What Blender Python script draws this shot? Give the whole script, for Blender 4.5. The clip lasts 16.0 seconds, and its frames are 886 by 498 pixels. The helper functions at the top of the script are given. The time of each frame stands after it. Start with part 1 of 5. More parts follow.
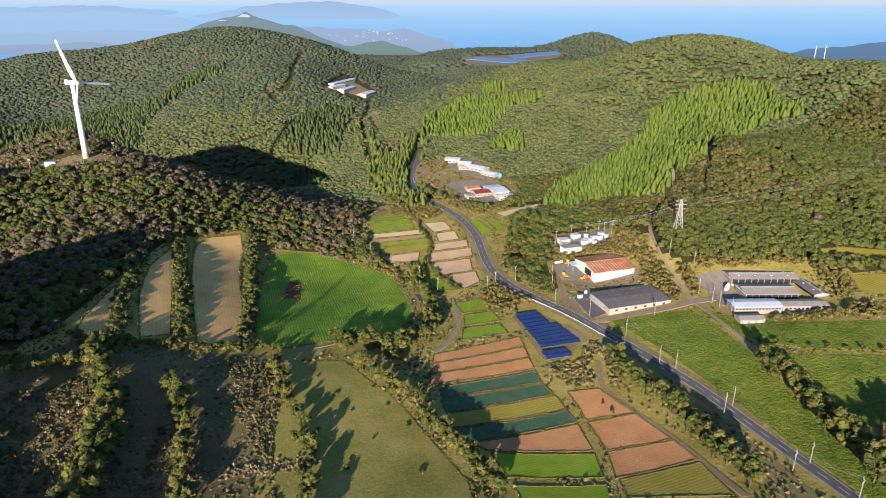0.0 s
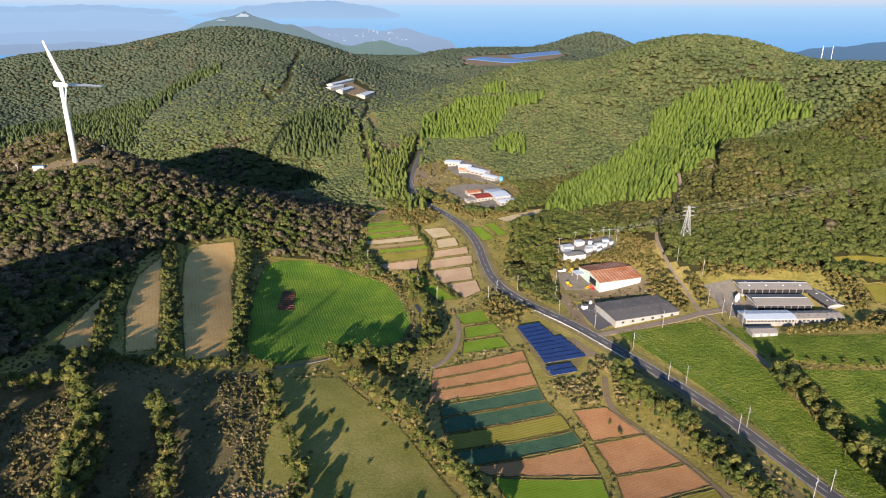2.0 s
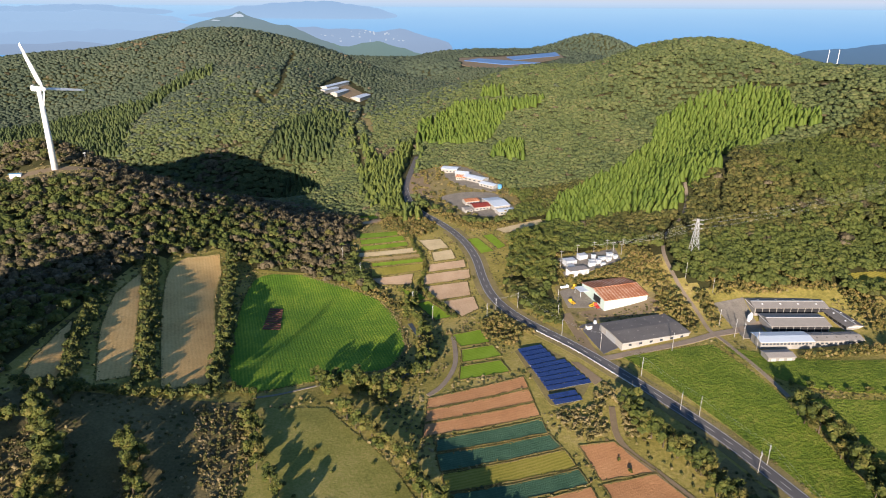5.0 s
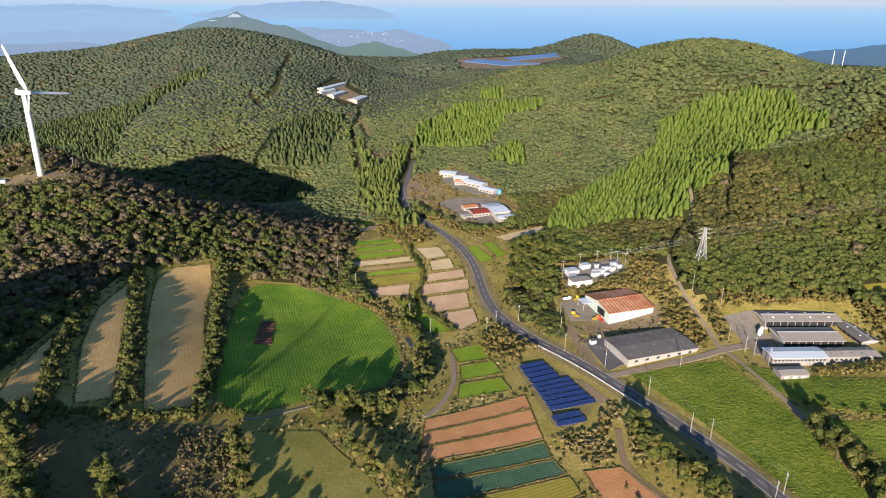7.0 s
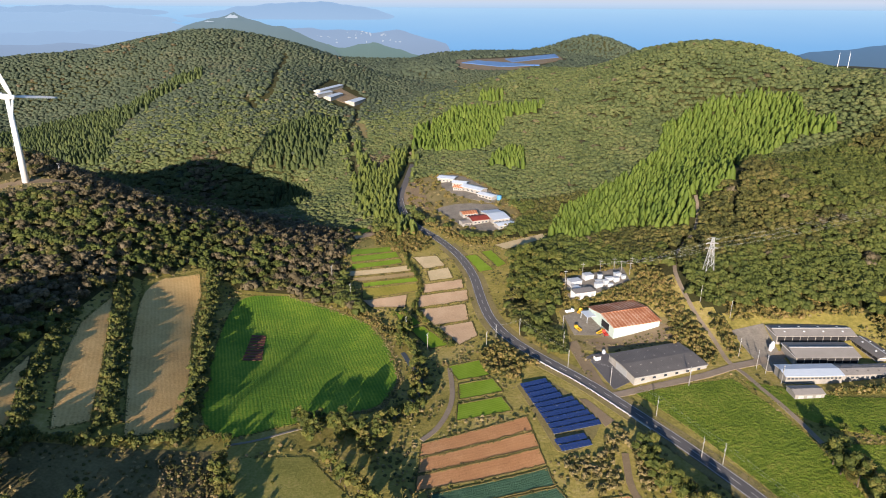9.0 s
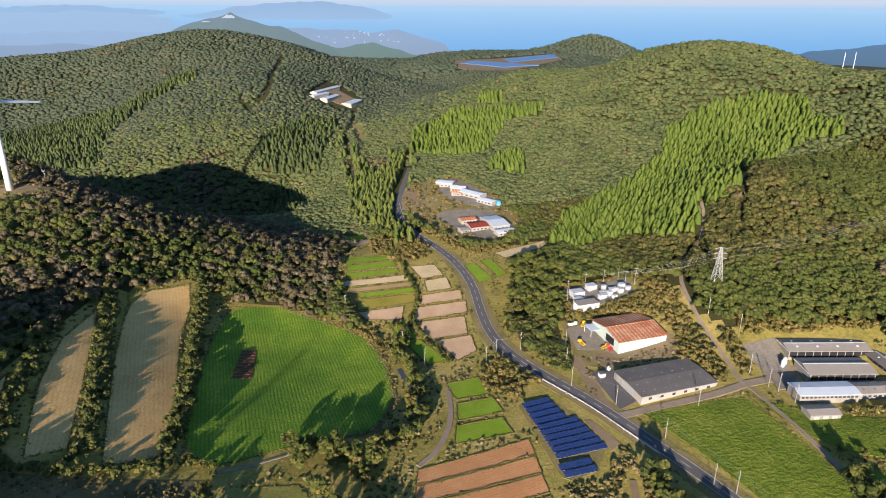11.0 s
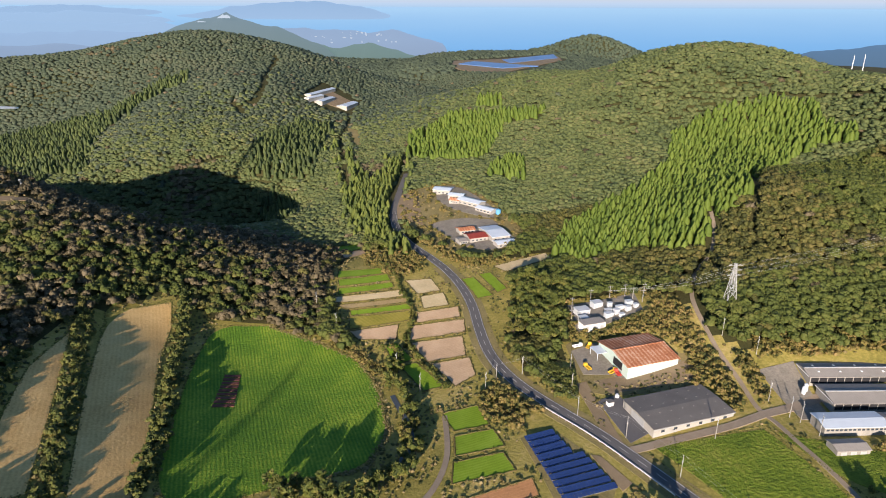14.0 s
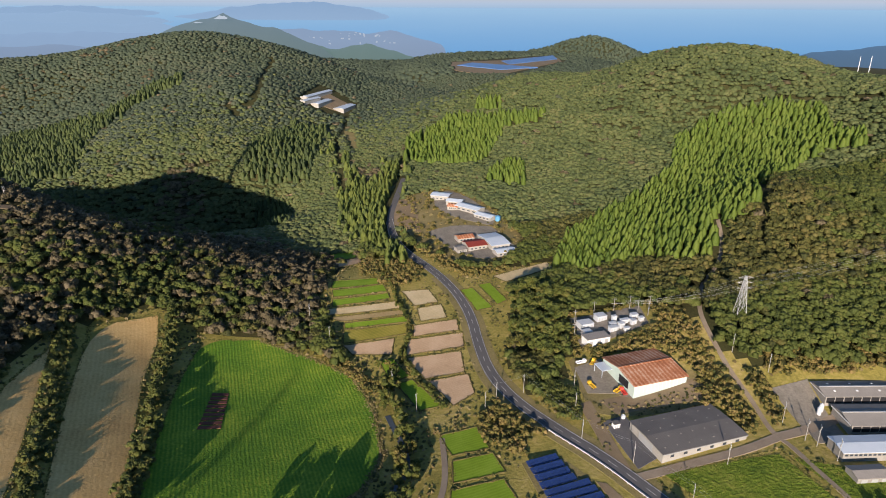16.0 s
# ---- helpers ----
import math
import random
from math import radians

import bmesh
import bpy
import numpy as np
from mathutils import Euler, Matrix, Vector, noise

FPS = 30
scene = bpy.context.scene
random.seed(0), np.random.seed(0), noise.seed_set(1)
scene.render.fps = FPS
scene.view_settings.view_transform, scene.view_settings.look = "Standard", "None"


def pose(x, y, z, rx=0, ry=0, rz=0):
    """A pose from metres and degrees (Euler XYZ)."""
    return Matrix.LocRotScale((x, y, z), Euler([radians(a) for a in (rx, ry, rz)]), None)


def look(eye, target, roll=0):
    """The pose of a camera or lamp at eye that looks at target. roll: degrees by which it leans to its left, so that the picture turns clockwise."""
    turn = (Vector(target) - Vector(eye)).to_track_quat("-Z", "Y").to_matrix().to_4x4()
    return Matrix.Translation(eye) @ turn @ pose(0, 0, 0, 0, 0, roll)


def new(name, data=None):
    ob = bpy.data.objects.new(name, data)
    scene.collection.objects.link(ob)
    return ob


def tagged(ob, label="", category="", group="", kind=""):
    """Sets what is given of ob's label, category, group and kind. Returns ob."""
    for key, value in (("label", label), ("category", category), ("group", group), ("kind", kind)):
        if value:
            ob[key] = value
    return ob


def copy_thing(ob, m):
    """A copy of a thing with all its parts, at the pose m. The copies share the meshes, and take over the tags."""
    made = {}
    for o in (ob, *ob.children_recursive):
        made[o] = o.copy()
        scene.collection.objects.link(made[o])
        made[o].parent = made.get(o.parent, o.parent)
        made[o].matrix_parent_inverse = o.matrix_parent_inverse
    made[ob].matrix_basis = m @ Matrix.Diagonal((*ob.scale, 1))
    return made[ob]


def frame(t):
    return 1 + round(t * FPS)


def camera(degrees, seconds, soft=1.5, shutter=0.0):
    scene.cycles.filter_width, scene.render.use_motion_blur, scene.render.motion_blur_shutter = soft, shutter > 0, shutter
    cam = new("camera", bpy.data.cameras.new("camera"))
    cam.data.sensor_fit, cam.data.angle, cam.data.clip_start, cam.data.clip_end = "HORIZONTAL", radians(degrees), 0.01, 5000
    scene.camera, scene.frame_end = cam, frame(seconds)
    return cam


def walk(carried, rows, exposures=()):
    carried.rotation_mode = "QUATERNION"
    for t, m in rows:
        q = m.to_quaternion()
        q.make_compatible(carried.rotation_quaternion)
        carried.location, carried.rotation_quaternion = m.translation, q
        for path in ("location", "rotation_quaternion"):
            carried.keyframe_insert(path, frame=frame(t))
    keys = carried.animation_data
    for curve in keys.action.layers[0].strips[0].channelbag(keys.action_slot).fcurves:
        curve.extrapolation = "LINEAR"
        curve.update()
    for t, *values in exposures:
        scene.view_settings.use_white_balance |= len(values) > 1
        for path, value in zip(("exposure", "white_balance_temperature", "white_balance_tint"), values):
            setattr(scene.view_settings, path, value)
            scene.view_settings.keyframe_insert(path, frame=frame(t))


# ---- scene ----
cam = camera(68.1, 16.0, soft=1.0)
PATH = [
    (0, (1.597, -1.007, 178.805), (1.615, 0.863, 178.098), 0.2),
    (0.5, (1.838, 3.086, 178.824), (1.856, 4.957, 178.116), 0.1),
    (1, (2.037, 7.215, 178.857), (2.054, 9.085, 178.149), 0.2),
    (1.5, (2.173, 11.351, 178.901), (2.19, 13.221, 178.193), 0.1),
    (2, (2.259, 15.483, 178.956), (2.276, 17.353, 178.247), 0.2),
    (2.5, (2.312, 19.622, 179.012), (2.33, 21.492, 178.304), 0.2),
    (3, (2.383, 23.746, 179.071), (2.403, 25.617, 178.362), 0.2),
    (3.5, (2.479, 27.861, 179.129), (2.5, 29.731, 178.421), 0.2),
    (4, (2.621, 31.968, 179.206), (2.644, 33.839, 178.499), 0.3),
    (6.5, (3.447, 52.618, 180.143), (3.476, 54.488, 179.434), 0.4),
    (7, (3.636, 56.789, 180.216), (3.666, 58.66, 179.508), 0.4),
    (7.5, (3.851, 60.971, 180.283), (3.881, 62.842, 179.576), 0.4),
    (8, (4.095, 65.118, 180.358), (4.126, 66.988, 179.651), 0.4),
    (8.5, (4.342, 69.272, 180.438), (4.374, 71.142, 179.732), 0.4),
    (9, (4.592, 73.426, 180.539), (4.625, 75.296, 179.833), 0.4),
    (11.5, (5.863, 94.113, 181.602), (5.899, 95.983, 180.894), 0.3),
    (12, (6.132, 98.249, 181.685), (6.168, 100.119, 180.977), 0.3),
    (12.5, (6.403, 102.403, 181.748), (6.441, 104.273, 181.04), 0.3),
    (13, (6.663, 106.617, 181.825), (6.701, 108.486, 181.116), 0.3),
    (13.5, (6.921, 110.854, 181.903), (6.96, 112.724, 181.193), 0.3),
    (14, (7.186, 115.085, 181.974), (7.226, 116.955, 181.265), 0.3),
    (14.5, (7.457, 119.262, 182.039), (7.497, 121.132, 181.33), 0.3),
    (15, (7.726, 123.37, 182.095), (7.768, 125.24, 181.386), 0.3),
    (15.5, (8.01, 127.44, 182.137), (8.052, 129.31, 181.429), 0.3),
    (16, (8.295, 131.514, 182.168), (8.338, 133.384, 181.461), 0.3),
]
walk(cam, [(t, look(eye, target, roll)) for t, eye, target, roll in PATH], exposures=((0, 1.08), (3, 1.05), (7, 1.0), (15.6, 0.98), (16, 0.68)))


# ---- light ----
SUN_WAY = Vector((0.226, 0.94, -0.2447)).normalized()
world = bpy.data.worlds.new("world")
scene.world = world
world.use_nodes = True
sky = world.node_tree.nodes.new("ShaderNodeTexSky")
sky.sky_type = "NISHITA"
sky.sun_disc = False
sky.sun_elevation = radians(14.2)
sky.sun_rotation = radians(193)
sky.altitude = 300
sky.air_density, sky.dust_density, sky.ozone_density = 1.0, 0.3, 4.0
world.node_tree.links.new(sky.outputs[0], world.node_tree.nodes["Background"].inputs[0])
world.node_tree.nodes["Background"].inputs[1].default_value = 0.078
sun = new("sun", bpy.data.lights.new("sun", "SUN"))
sun.data.energy, sun.data.angle, sun.data.color = 5.0, radians(0.53), (1.0, 0.84, 0.7)
sun.matrix_world = look((0, 0, 400), Vector((0, 0, 400)) + SUN_WAY)


# ---- materials ----
def surface(name, colours, scale=0.1, fine=1.5, rough=0.85, bump=0.4, reach=0.15, vary="", spread=0.25, rows=None, metal=0.0, glow=0.0, thin=0.0):
    """A mottled surface: colours run over two sizes of noise; vary by island or object; rows = (turn, spacing, depth) of furrows."""
    m = bpy.data.materials.new(name)
    m.use_nodes = True
    nt = m.node_tree
    nd, ln = nt.nodes, nt.links.new
    bsdf = nd["Principled BSDF"]
    geo = nd.new("ShaderNodeNewGeometry")
    n1, n2 = nd.new("ShaderNodeTexNoise"), nd.new("ShaderNodeTexNoise")
    for n, sc, det in ((n1, scale, 4), (n2, fine, 5)):
        n.inputs["Scale"].default_value, n.inputs["Detail"].default_value = sc, det
        n.inputs["Roughness"].default_value = 0.62
        ln(geo.outputs["Position"], n.inputs["Vector"])
    mix = nd.new("ShaderNodeMath")
    mix.operation = "ADD"
    half = nd.new("ShaderNodeMath")
    half.operation = "MULTIPLY"
    half.inputs[1].default_value = 0.5
    ln(n1.outputs[0], mix.inputs[0]), ln(n2.outputs[0], mix.inputs[1]), ln(mix.outputs[0], half.inputs[0])
    last = half.outputs[0]
    if vary:
        src = geo.outputs["Random Per Island"] if vary == "island" else nd.new("ShaderNodeObjectInfo").outputs["Random"]
        rnd = nd.new("ShaderNodeMath")
        rnd.operation = "MULTIPLY_ADD"
        rnd.inputs[1].default_value, rnd.inputs[2].default_value = spread, -spread / 2
        add = nd.new("ShaderNodeMath")
        ln(src, rnd.inputs[0]), ln(rnd.outputs[0], add.inputs[0]), ln(last, add.inputs[1])
        last = add.outputs[0]
    height = n2.outputs[0]
    if rows:
        turn, spacing, depth = rows
        wave = nd.new("ShaderNodeTexWave")
        wave.wave_type, wave.bands_direction = "BANDS", "X"
        wave.inputs["Scale"].default_value = 0.314 / spacing
        wave.inputs["Distortion"].default_value = 3.5
        wave.inputs["Detail"].default_value = 3.0
        wave.inputs["Detail Scale"].default_value = 0.25
        mp = nd.new("ShaderNodeMapping")
        mp.inputs["Rotation"].default_value[2] = radians(turn)
        ln(geo.outputs["Position"], mp.inputs[0]), ln(mp.outputs[0], wave.inputs[0])
        wv = nd.new("ShaderNodeMath")
        wv.operation = "MULTIPLY_ADD"
        wv.inputs[1].default_value, wv.inputs[2].default_value = depth, -depth / 2
        add2, add3 = nd.new("ShaderNodeMath"), nd.new("ShaderNodeMath")
        ln(wave.outputs["Fac"], wv.inputs[0]), ln(wv.outputs[0], add2.inputs[0]), ln(last, add2.inputs[1])
        ln(wv.outputs[0], add3.inputs[0]), ln(height, add3.inputs[1])
        last, height = add2.outputs[0], add3.outputs[0]
    ramp = nd.new("ShaderNodeValToRGB")
    el = ramp.color_ramp.elements
    k = len(colours)
    while len(el) < k:
        el.new(0.5)
    for i, c in enumerate(colours):
        el[i].position, el[i].color = 0.3 + 0.4 * i / max(1, k - 1), (*c, 1)
    ln(last, ramp.inputs[0])
    ln(ramp.outputs[0], bsdf.inputs["Base Color"])
    bsdf.inputs["Roughness"].default_value, bsdf.inputs["Metallic"].default_value = rough, metal
    bsdf.inputs["Specular IOR Level"].default_value = 0.25
    if bump:
        bp = nd.new("ShaderNodeBump")
        bp.inputs["Strength"].default_value, bp.inputs["Distance"].default_value = bump, reach
        ln(height, bp.inputs["Height"]), ln(bp.outputs[0], bsdf.inputs["Normal"])
    if glow:
        ln(ramp.outputs[0], bsdf.inputs["Emission Color"])
        bsdf.inputs["Emission Strength"].default_value = glow
    if thin:
        bsdf.inputs["Specular IOR Level"].default_value, bsdf.inputs["Roughness"].default_value = 0.32, 0.65
        leaf, both = nd.new("ShaderNodeBsdfTranslucent"), nd.new("ShaderNodeMixShader")
        ln(ramp.outputs[0], leaf.inputs["Color"])
        both.inputs[0].default_value = thin
        ln(bsdf.outputs[0], both.inputs[1]), ln(leaf.outputs[0], both.inputs[2])
        ln(both.outputs[0], nd["Material Output"].inputs["Surface"])
    return m


GRASS = surface("grass", [(0.125, 0.12, 0.026), (0.295, 0.248, 0.062), (0.48, 0.36, 0.155)], 0.035, 0.6, 0.95, 0.8, 0.5)
LITTER = surface("woodland_floor", [(0.022, 0.028, 0.009), (0.05, 0.05, 0.016), (0.085, 0.07, 0.028)], 0.05, 0.8, 0.95, 0.8, 0.4)
PASTURE = surface("pasture", [(0.115, 0.125, 0.026), (0.24, 0.228, 0.056), (0.4, 0.32, 0.125)], 0.04, 0.9, 0.95, 0.6, 0.25)
LEAF = surface("broad_leaves", [(0.034, 0.05, 0.012), (0.076, 0.099, 0.02), (0.112, 0.133, 0.027), (0.164, 0.154, 0.045)], 0.05, 1.3, 0.85, 1.0, 0.7, "island", 0.2, thin=0.25)
# leaf colours of the far woods: distance haze put in as extra blue
HAZED_LEAF = surface("hazed_hill_leaves", [(0.034, 0.05, 0.033), (0.056, 0.077, 0.047), (0.076, 0.096, 0.056), (0.108, 0.112, 0.069)], 0.014, 0.5, 0.9, 0.6, 0.8, "island", 0.16, thin=0.2)
HAZED_FAR_LEAF = surface("hazed_coast_leaves", [(0.034, 0.05, 0.034), (0.055, 0.074, 0.048), (0.075, 0.094, 0.058)], 0.006, 0.1, 0.9, 0.5, 0.8, "island", 0.15)
# paler and bluer than LEAF, with some distance haze in the colour
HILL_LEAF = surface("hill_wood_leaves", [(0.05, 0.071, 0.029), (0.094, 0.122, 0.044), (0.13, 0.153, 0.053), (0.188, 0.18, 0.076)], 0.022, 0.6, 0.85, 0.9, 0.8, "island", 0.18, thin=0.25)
AUTUMN = surface("thinning_leaves", [(0.036, 0.032, 0.016), (0.085, 0.07, 0.034), (0.13, 0.105, 0.058), (0.18, 0.145, 0.09)], 0.04, 1.3, 0.85, 0.8, 0.7, "island", 0.34, thin=0.2)
OLIVE_LEAF = surface("olive_leaves", [(0.03, 0.036, 0.01), (0.07, 0.075, 0.018), (0.11, 0.108, 0.026), (0.17, 0.14, 0.045)], 0.04, 1.2, 0.85, 0.8, 0.7, "island", 0.3, thin=0.22)
CEDAR = surface("cedar_leaves", [(0.07, 0.115, 0.016), (0.113, 0.166, 0.022), (0.146, 0.196, 0.032)], 0.03, 1.4, 0.8, 0.8, 0.5, "island", 0.26, thin=0.25)
CEDAR_MID = surface("green_cedar_leaves", [(0.05, 0.075, 0.018), (0.104, 0.134, 0.025), (0.148, 0.175, 0.034)], 0.03, 1.4, 0.8, 0.8, 0.5, "island", 0.3, thin=0.22)
CEDAR_DARK = surface("dark_cedar_leaves", [(0.032, 0.052, 0.019), (0.066, 0.092, 0.026), (0.1, 0.126, 0.036)], 0.03, 1.4, 0.8, 0.8, 0.5, "island", 0.3, thin=0.22)
BARK = surface("bark", [(0.05, 0.035, 0.02), (0.14, 0.11, 0.08)], 0.5, 4, 0.95, 0.8, 0.05)
ASPHALT = surface("asphalt", [(0.085, 0.083, 0.088), (0.135, 0.13, 0.132)], 0.08, 4, 0.9, 0.2, 0.02)
GRAVEL = surface("gravel", [(0.21, 0.165, 0.12), (0.34, 0.275, 0.21)], 0.15, 3, 0.95, 0.3, 0.05)
DIRT = surface("dirt", [(0.17, 0.125, 0.075), (0.29, 0.22, 0.14)], 0.1, 2, 0.95, 0.5, 0.1)
PAINT_WHITE = surface("white_paint", [(0.72, 0.73, 0.74), (0.84, 0.85, 0.86)], 0.3, 3, 0.45, 0.05, 0.01)
WATER = surface("pond_water", [(0.1, 0.2, 0.42), (0.13, 0.25, 0.5)], 0.02, 0.2, 0.45, 0.05, 0.05)
STREAM = surface("shaded_stream", [(0.05, 0.065, 0.085), (0.09, 0.11, 0.14)], 0.1, 1.0, 0.3, 0.1, 0.05)
SOIL = surface("ploughed_soil", [(0.34, 0.16, 0.068), (0.48, 0.238, 0.104), (0.59, 0.325, 0.155)], 0.07, 1.4, 0.95, 0.7, 0.25, rows=(68, 1.6, 0.06))
GREEN = surface("young_crop", [(0.048, 0.138, 0.012), (0.126, 0.24, 0.017), (0.348, 0.42, 0.042)], 0.035, 0.9, 0.9, 1.0, 0.7, rows=(-18, 1.7, 0.1))
MEADOW = surface("tall_meadow_grass", [(0.045, 0.09, 0.008), (0.135, 0.185, 0.016), (0.265, 0.27, 0.05)], 0.06, 0.55, 0.9, 1.0, 1.3)
RICE = surface("bright_paddy", [(0.125, 0.2, 0.01), (0.185, 0.29, 0.016), (0.24, 0.335, 0.04)], 0.1, 1.8, 0.9, 0.5, 0.15, rows=(68, 1.5, 0.14))
BROCCOLI = surface("bluish_leaf_crop", [(0.028, 0.075, 0.04), (0.055, 0.12, 0.068), (0.095, 0.17, 0.098)], 0.15, 1.6, 0.85, 1.0, 0.4, rows=(68, 1.3, 0.11))
STUBBLE = surface("straw_stubble", [(0.46, 0.265, 0.095), (0.66, 0.42, 0.16), (0.8, 0.56, 0.25)], 0.05, 0.9, 0.95, 0.6, 0.3, rows=(-21, 1.9, 0.06))
DRY_PLOT = surface("cut_dry_plot", [(0.24, 0.175, 0.08), (0.35, 0.26, 0.125), (0.43, 0.33, 0.18)], 0.06, 1.4, 0.95, 0.6, 0.2, rows=(68, 1.6, 0.1))
PALE_SOIL = surface("pale_dry_soil", [(0.4, 0.27, 0.16), (0.52, 0.36, 0.225), (0.62, 0.45, 0.3)], 0.07, 1.2, 0.95, 0.6, 0.25, rows=(68, 1.6, 0.05))
PALE_STRAW = surface("pale_cut_straw", [(0.42, 0.33, 0.19), (0.55, 0.44, 0.26), (0.65, 0.53, 0.34)], 0.08, 1.1, 0.95, 0.6, 0.25, rows=(68, 1.6, 0.08))
OLIVE = surface("yellowing_crop", [(0.17, 0.165, 0.022), (0.27, 0.235, 0.036), (0.34, 0.28, 0.07)], 0.06, 1.4, 0.9, 0.6, 0.2, rows=(68, 1.6, 0.2))


# ---- terrain ----
def hill(x, y, cx, cy, rx, ry, rise):
    return rise * np.exp(-((x - cx) / rx) ** 2 - ((y - cy) / ry) ** 2)


def rough_land(x, y):
    z = 8.1 + 0.0 * x
    z += hill(x, y, -300, 545, 110, 90, 41.8)
    z += hill(x, y, -210, 500, 70, 80, 10.5)
    z += hill(x, y, -225, 400, 80, 80, 13.1)
    z += hill(x, y, -240, 270, 110, 110, 20.1)
    z += hill(x, y, -110, 210, 70, 70, -4.1)
    z += hill(x, y, -380, 1330, 200, 170, 107.8)
    z += hill(x, y, -240, 1090, 100, 110, 37.4)
    z += hill(x, y, -360, 1080, 110, 130, 30.2)
    z += hill(x, y, -300, 940, 100, 80, 10.6)
    z += hill(x, y, -560, 1250, 160, 150, 33.0)
    z += hill(x, y, -760, 1280, 180, 170, 59.5)
    z += hill(x, y, -170, 1180, 90, 100, 14.5)
    z += hill(x, y, -180, 1330, 130, 120, 33.2)
    z += hill(x, y, 330, 880, 120, 110, 101.8)
    z += hill(x, y, 400, 720, 110, 100, 40.5)
    z += hill(x, y, 290, 560, 90, 90, 42.0)
    z += hill(x, y, 235, 440, 65, 60, 6.4)
    z += hill(x, y, 220, 700, 80, 90, 29.1)
    z += hill(x, y, 150, 1010, 110, 100, 74.3)
    z += hill(x, y, 30, 1110, 100, 110, 32.9)
    z += hill(x, y, 520, 720, 140, 130, 80.1)
    z += hill(x, y, 450, 480, 120, 110, 43.4)
    z += hill(x, y, 520, 940, 140, 130, 21.5)
    z += hill(x, y, 200, 850, 90, 90, 35.0)
    z += hill(x, y, -80, 660, 70, 90, -25.1)
    z += hill(x, y, -200, 720, 80, 80, -10.4)
    z += hill(x, y, 20, 690, 50, 60, 4.9)
    z += hill(x, y, -420, 560, 100, 100, -9.0)
    z += hill(x, y, 170, 460, 50, 50, 9.2)
    z += hill(x, y, 130, 400, 40, 40, -1.9)
    z += hill(x, y, 330, 330, 90, 90, 4.1)
    z += hill(x, y, -150, 470, 60, 60, -8.0)
    z += hill(x, y, -60, 1130, 70, 90, -5.0)
    z += hill(x, y, -60, 430, 110, 110, -15.9)
    z += hill(x, y, 80, 300, 110, 110, -5.1)
    z += hill(x, y, -20, 1000, 80, 80, 3.2)
    z += hill(x, y, -500, 800, 150, 130, -25.4)
    z += hill(x, y, -270, 740, 90, 80, -35.4)
    z += hill(x, y, -180, 815, 65, 60, -36.9)
    z += hill(x, y, -330, 800, 80, 60, -19.6)
    z += hill(x, y, 100, 780, 80, 80, 12.2)
    z += hill(x, y, 300, 1180, 150, 120, 31.0)
    z += hill(x, y, 100, 900, 70, 70, 16.4)
    z += hill(x, y, 0, 1300, 120, 110, 18.6)
    z += hill(x, y, 200, 1300, 120, 110, -12.4)
    z += hill(x, y, 280, 960, 80, 70, 32.5)
    z += hill(x, y, 440, 640, 60, 60, 32.2)
    z += hill(x, y, 400, 830, 70, 70, 18.8)
    z += hill(x, y, 300, 800, 60, 60, 22.4)
    z += hill(x, y, -620, 1080, 120, 100, -23.7)
    z += hill(x, y, 640, 900, 150, 150, 28.4)
    z += hill(x, y, 210, 560, 60, 60, 14.7)
    z += hill(x, y, 215, 380, 45, 35, -7.3)
    z += hill(x, y, 60, 370, 70, 60, -1.4)
    z += hill(x, y, 50, 230, 90, 80, -9.6)
    z += hill(x, y, 190, 240, 80, 90, -3.8)
    # hills beyond the valley and the fall to the sea
    z += hill(x, y, -560, 2200, 300, 250, 20) + hill(x, y, 525, 2270, 130, 110, 46)
    z += hill(x, y, 480, 2270, 330, 120, 40) + hill(x, y, 200, 1850, 280, 220, 30)
    z += hill(x, y, 1300, 2050, 350, 200, 25) + hill(x, y, -1300, 1700, 500, 400, 25)
    # unseen hills south and southwest, added to throw shade on the lower terraces
    z += hill(x, y, -165, 95, 50, 42, 18) + hill(x, y, -206, -150, 90, 90, 95) + hill(x, y, -266, 165, 46, 50, 76) + hill(x, y, -207, 150, 28, 36, 24)
    # lowered valley, hump behind the turbine, and two more unseen shading hills
    z += hill(x, y, -235, 795, 170, 85, -24) + hill(x, y, -400, 440, 84, 58, 60) + hill(x, y, -340, 604, 58, 40, 34) + hill(x, y, -415, 604, 50, 40, 14) + hill(x, y, -470, 604, 60, 40, 36) + hill(x, y, -345, 210, 60, 60, 50)
    far = np.clip((np.hypot(x, y) - 2100) / 900, 0, 1)
    return z - 90 * far * far * (3 - 2 * far)


def land(x, y):
    """Height of the ground at x, y (numbers or arrays)."""
    x, y = np.asarray(x, float), np.asarray(y, float)
    z = rough_land(x, y)
    # the levelled shelf of the reservoirs
    s = np.clip(1.35 - np.sqrt(((x - 215) / 235) ** 2 + ((y - 1830) / 340) ** 2), 0, 0.35) / 0.35
    return z + (38 - z) * s * s * (3 - 2 * s)


def at(x, y, up=0.0):
    return Vector((x, y, float(land(x, y)) + up))


def np_mesh(name, verts, faces, material, smooth=False):
    """A mesh from arrays of corners and of triangles or quads."""
    verts, faces = np.asarray(verts, np.float32), np.asarray(faces, np.int32)
    me = bpy.data.meshes.new(name)
    n, k = faces.shape
    me.vertices.add(len(verts))
    me.vertices.foreach_set("co", verts.ravel())
    me.loops.add(n * k)
    me.loops.foreach_set("vertex_index", faces.ravel())
    me.polygons.add(n)
    me.polygons.foreach_set("loop_start", np.arange(0, n * k, k, dtype=np.int32))
    me.polygons.foreach_set("loop_total", np.full(n, k, np.int32))
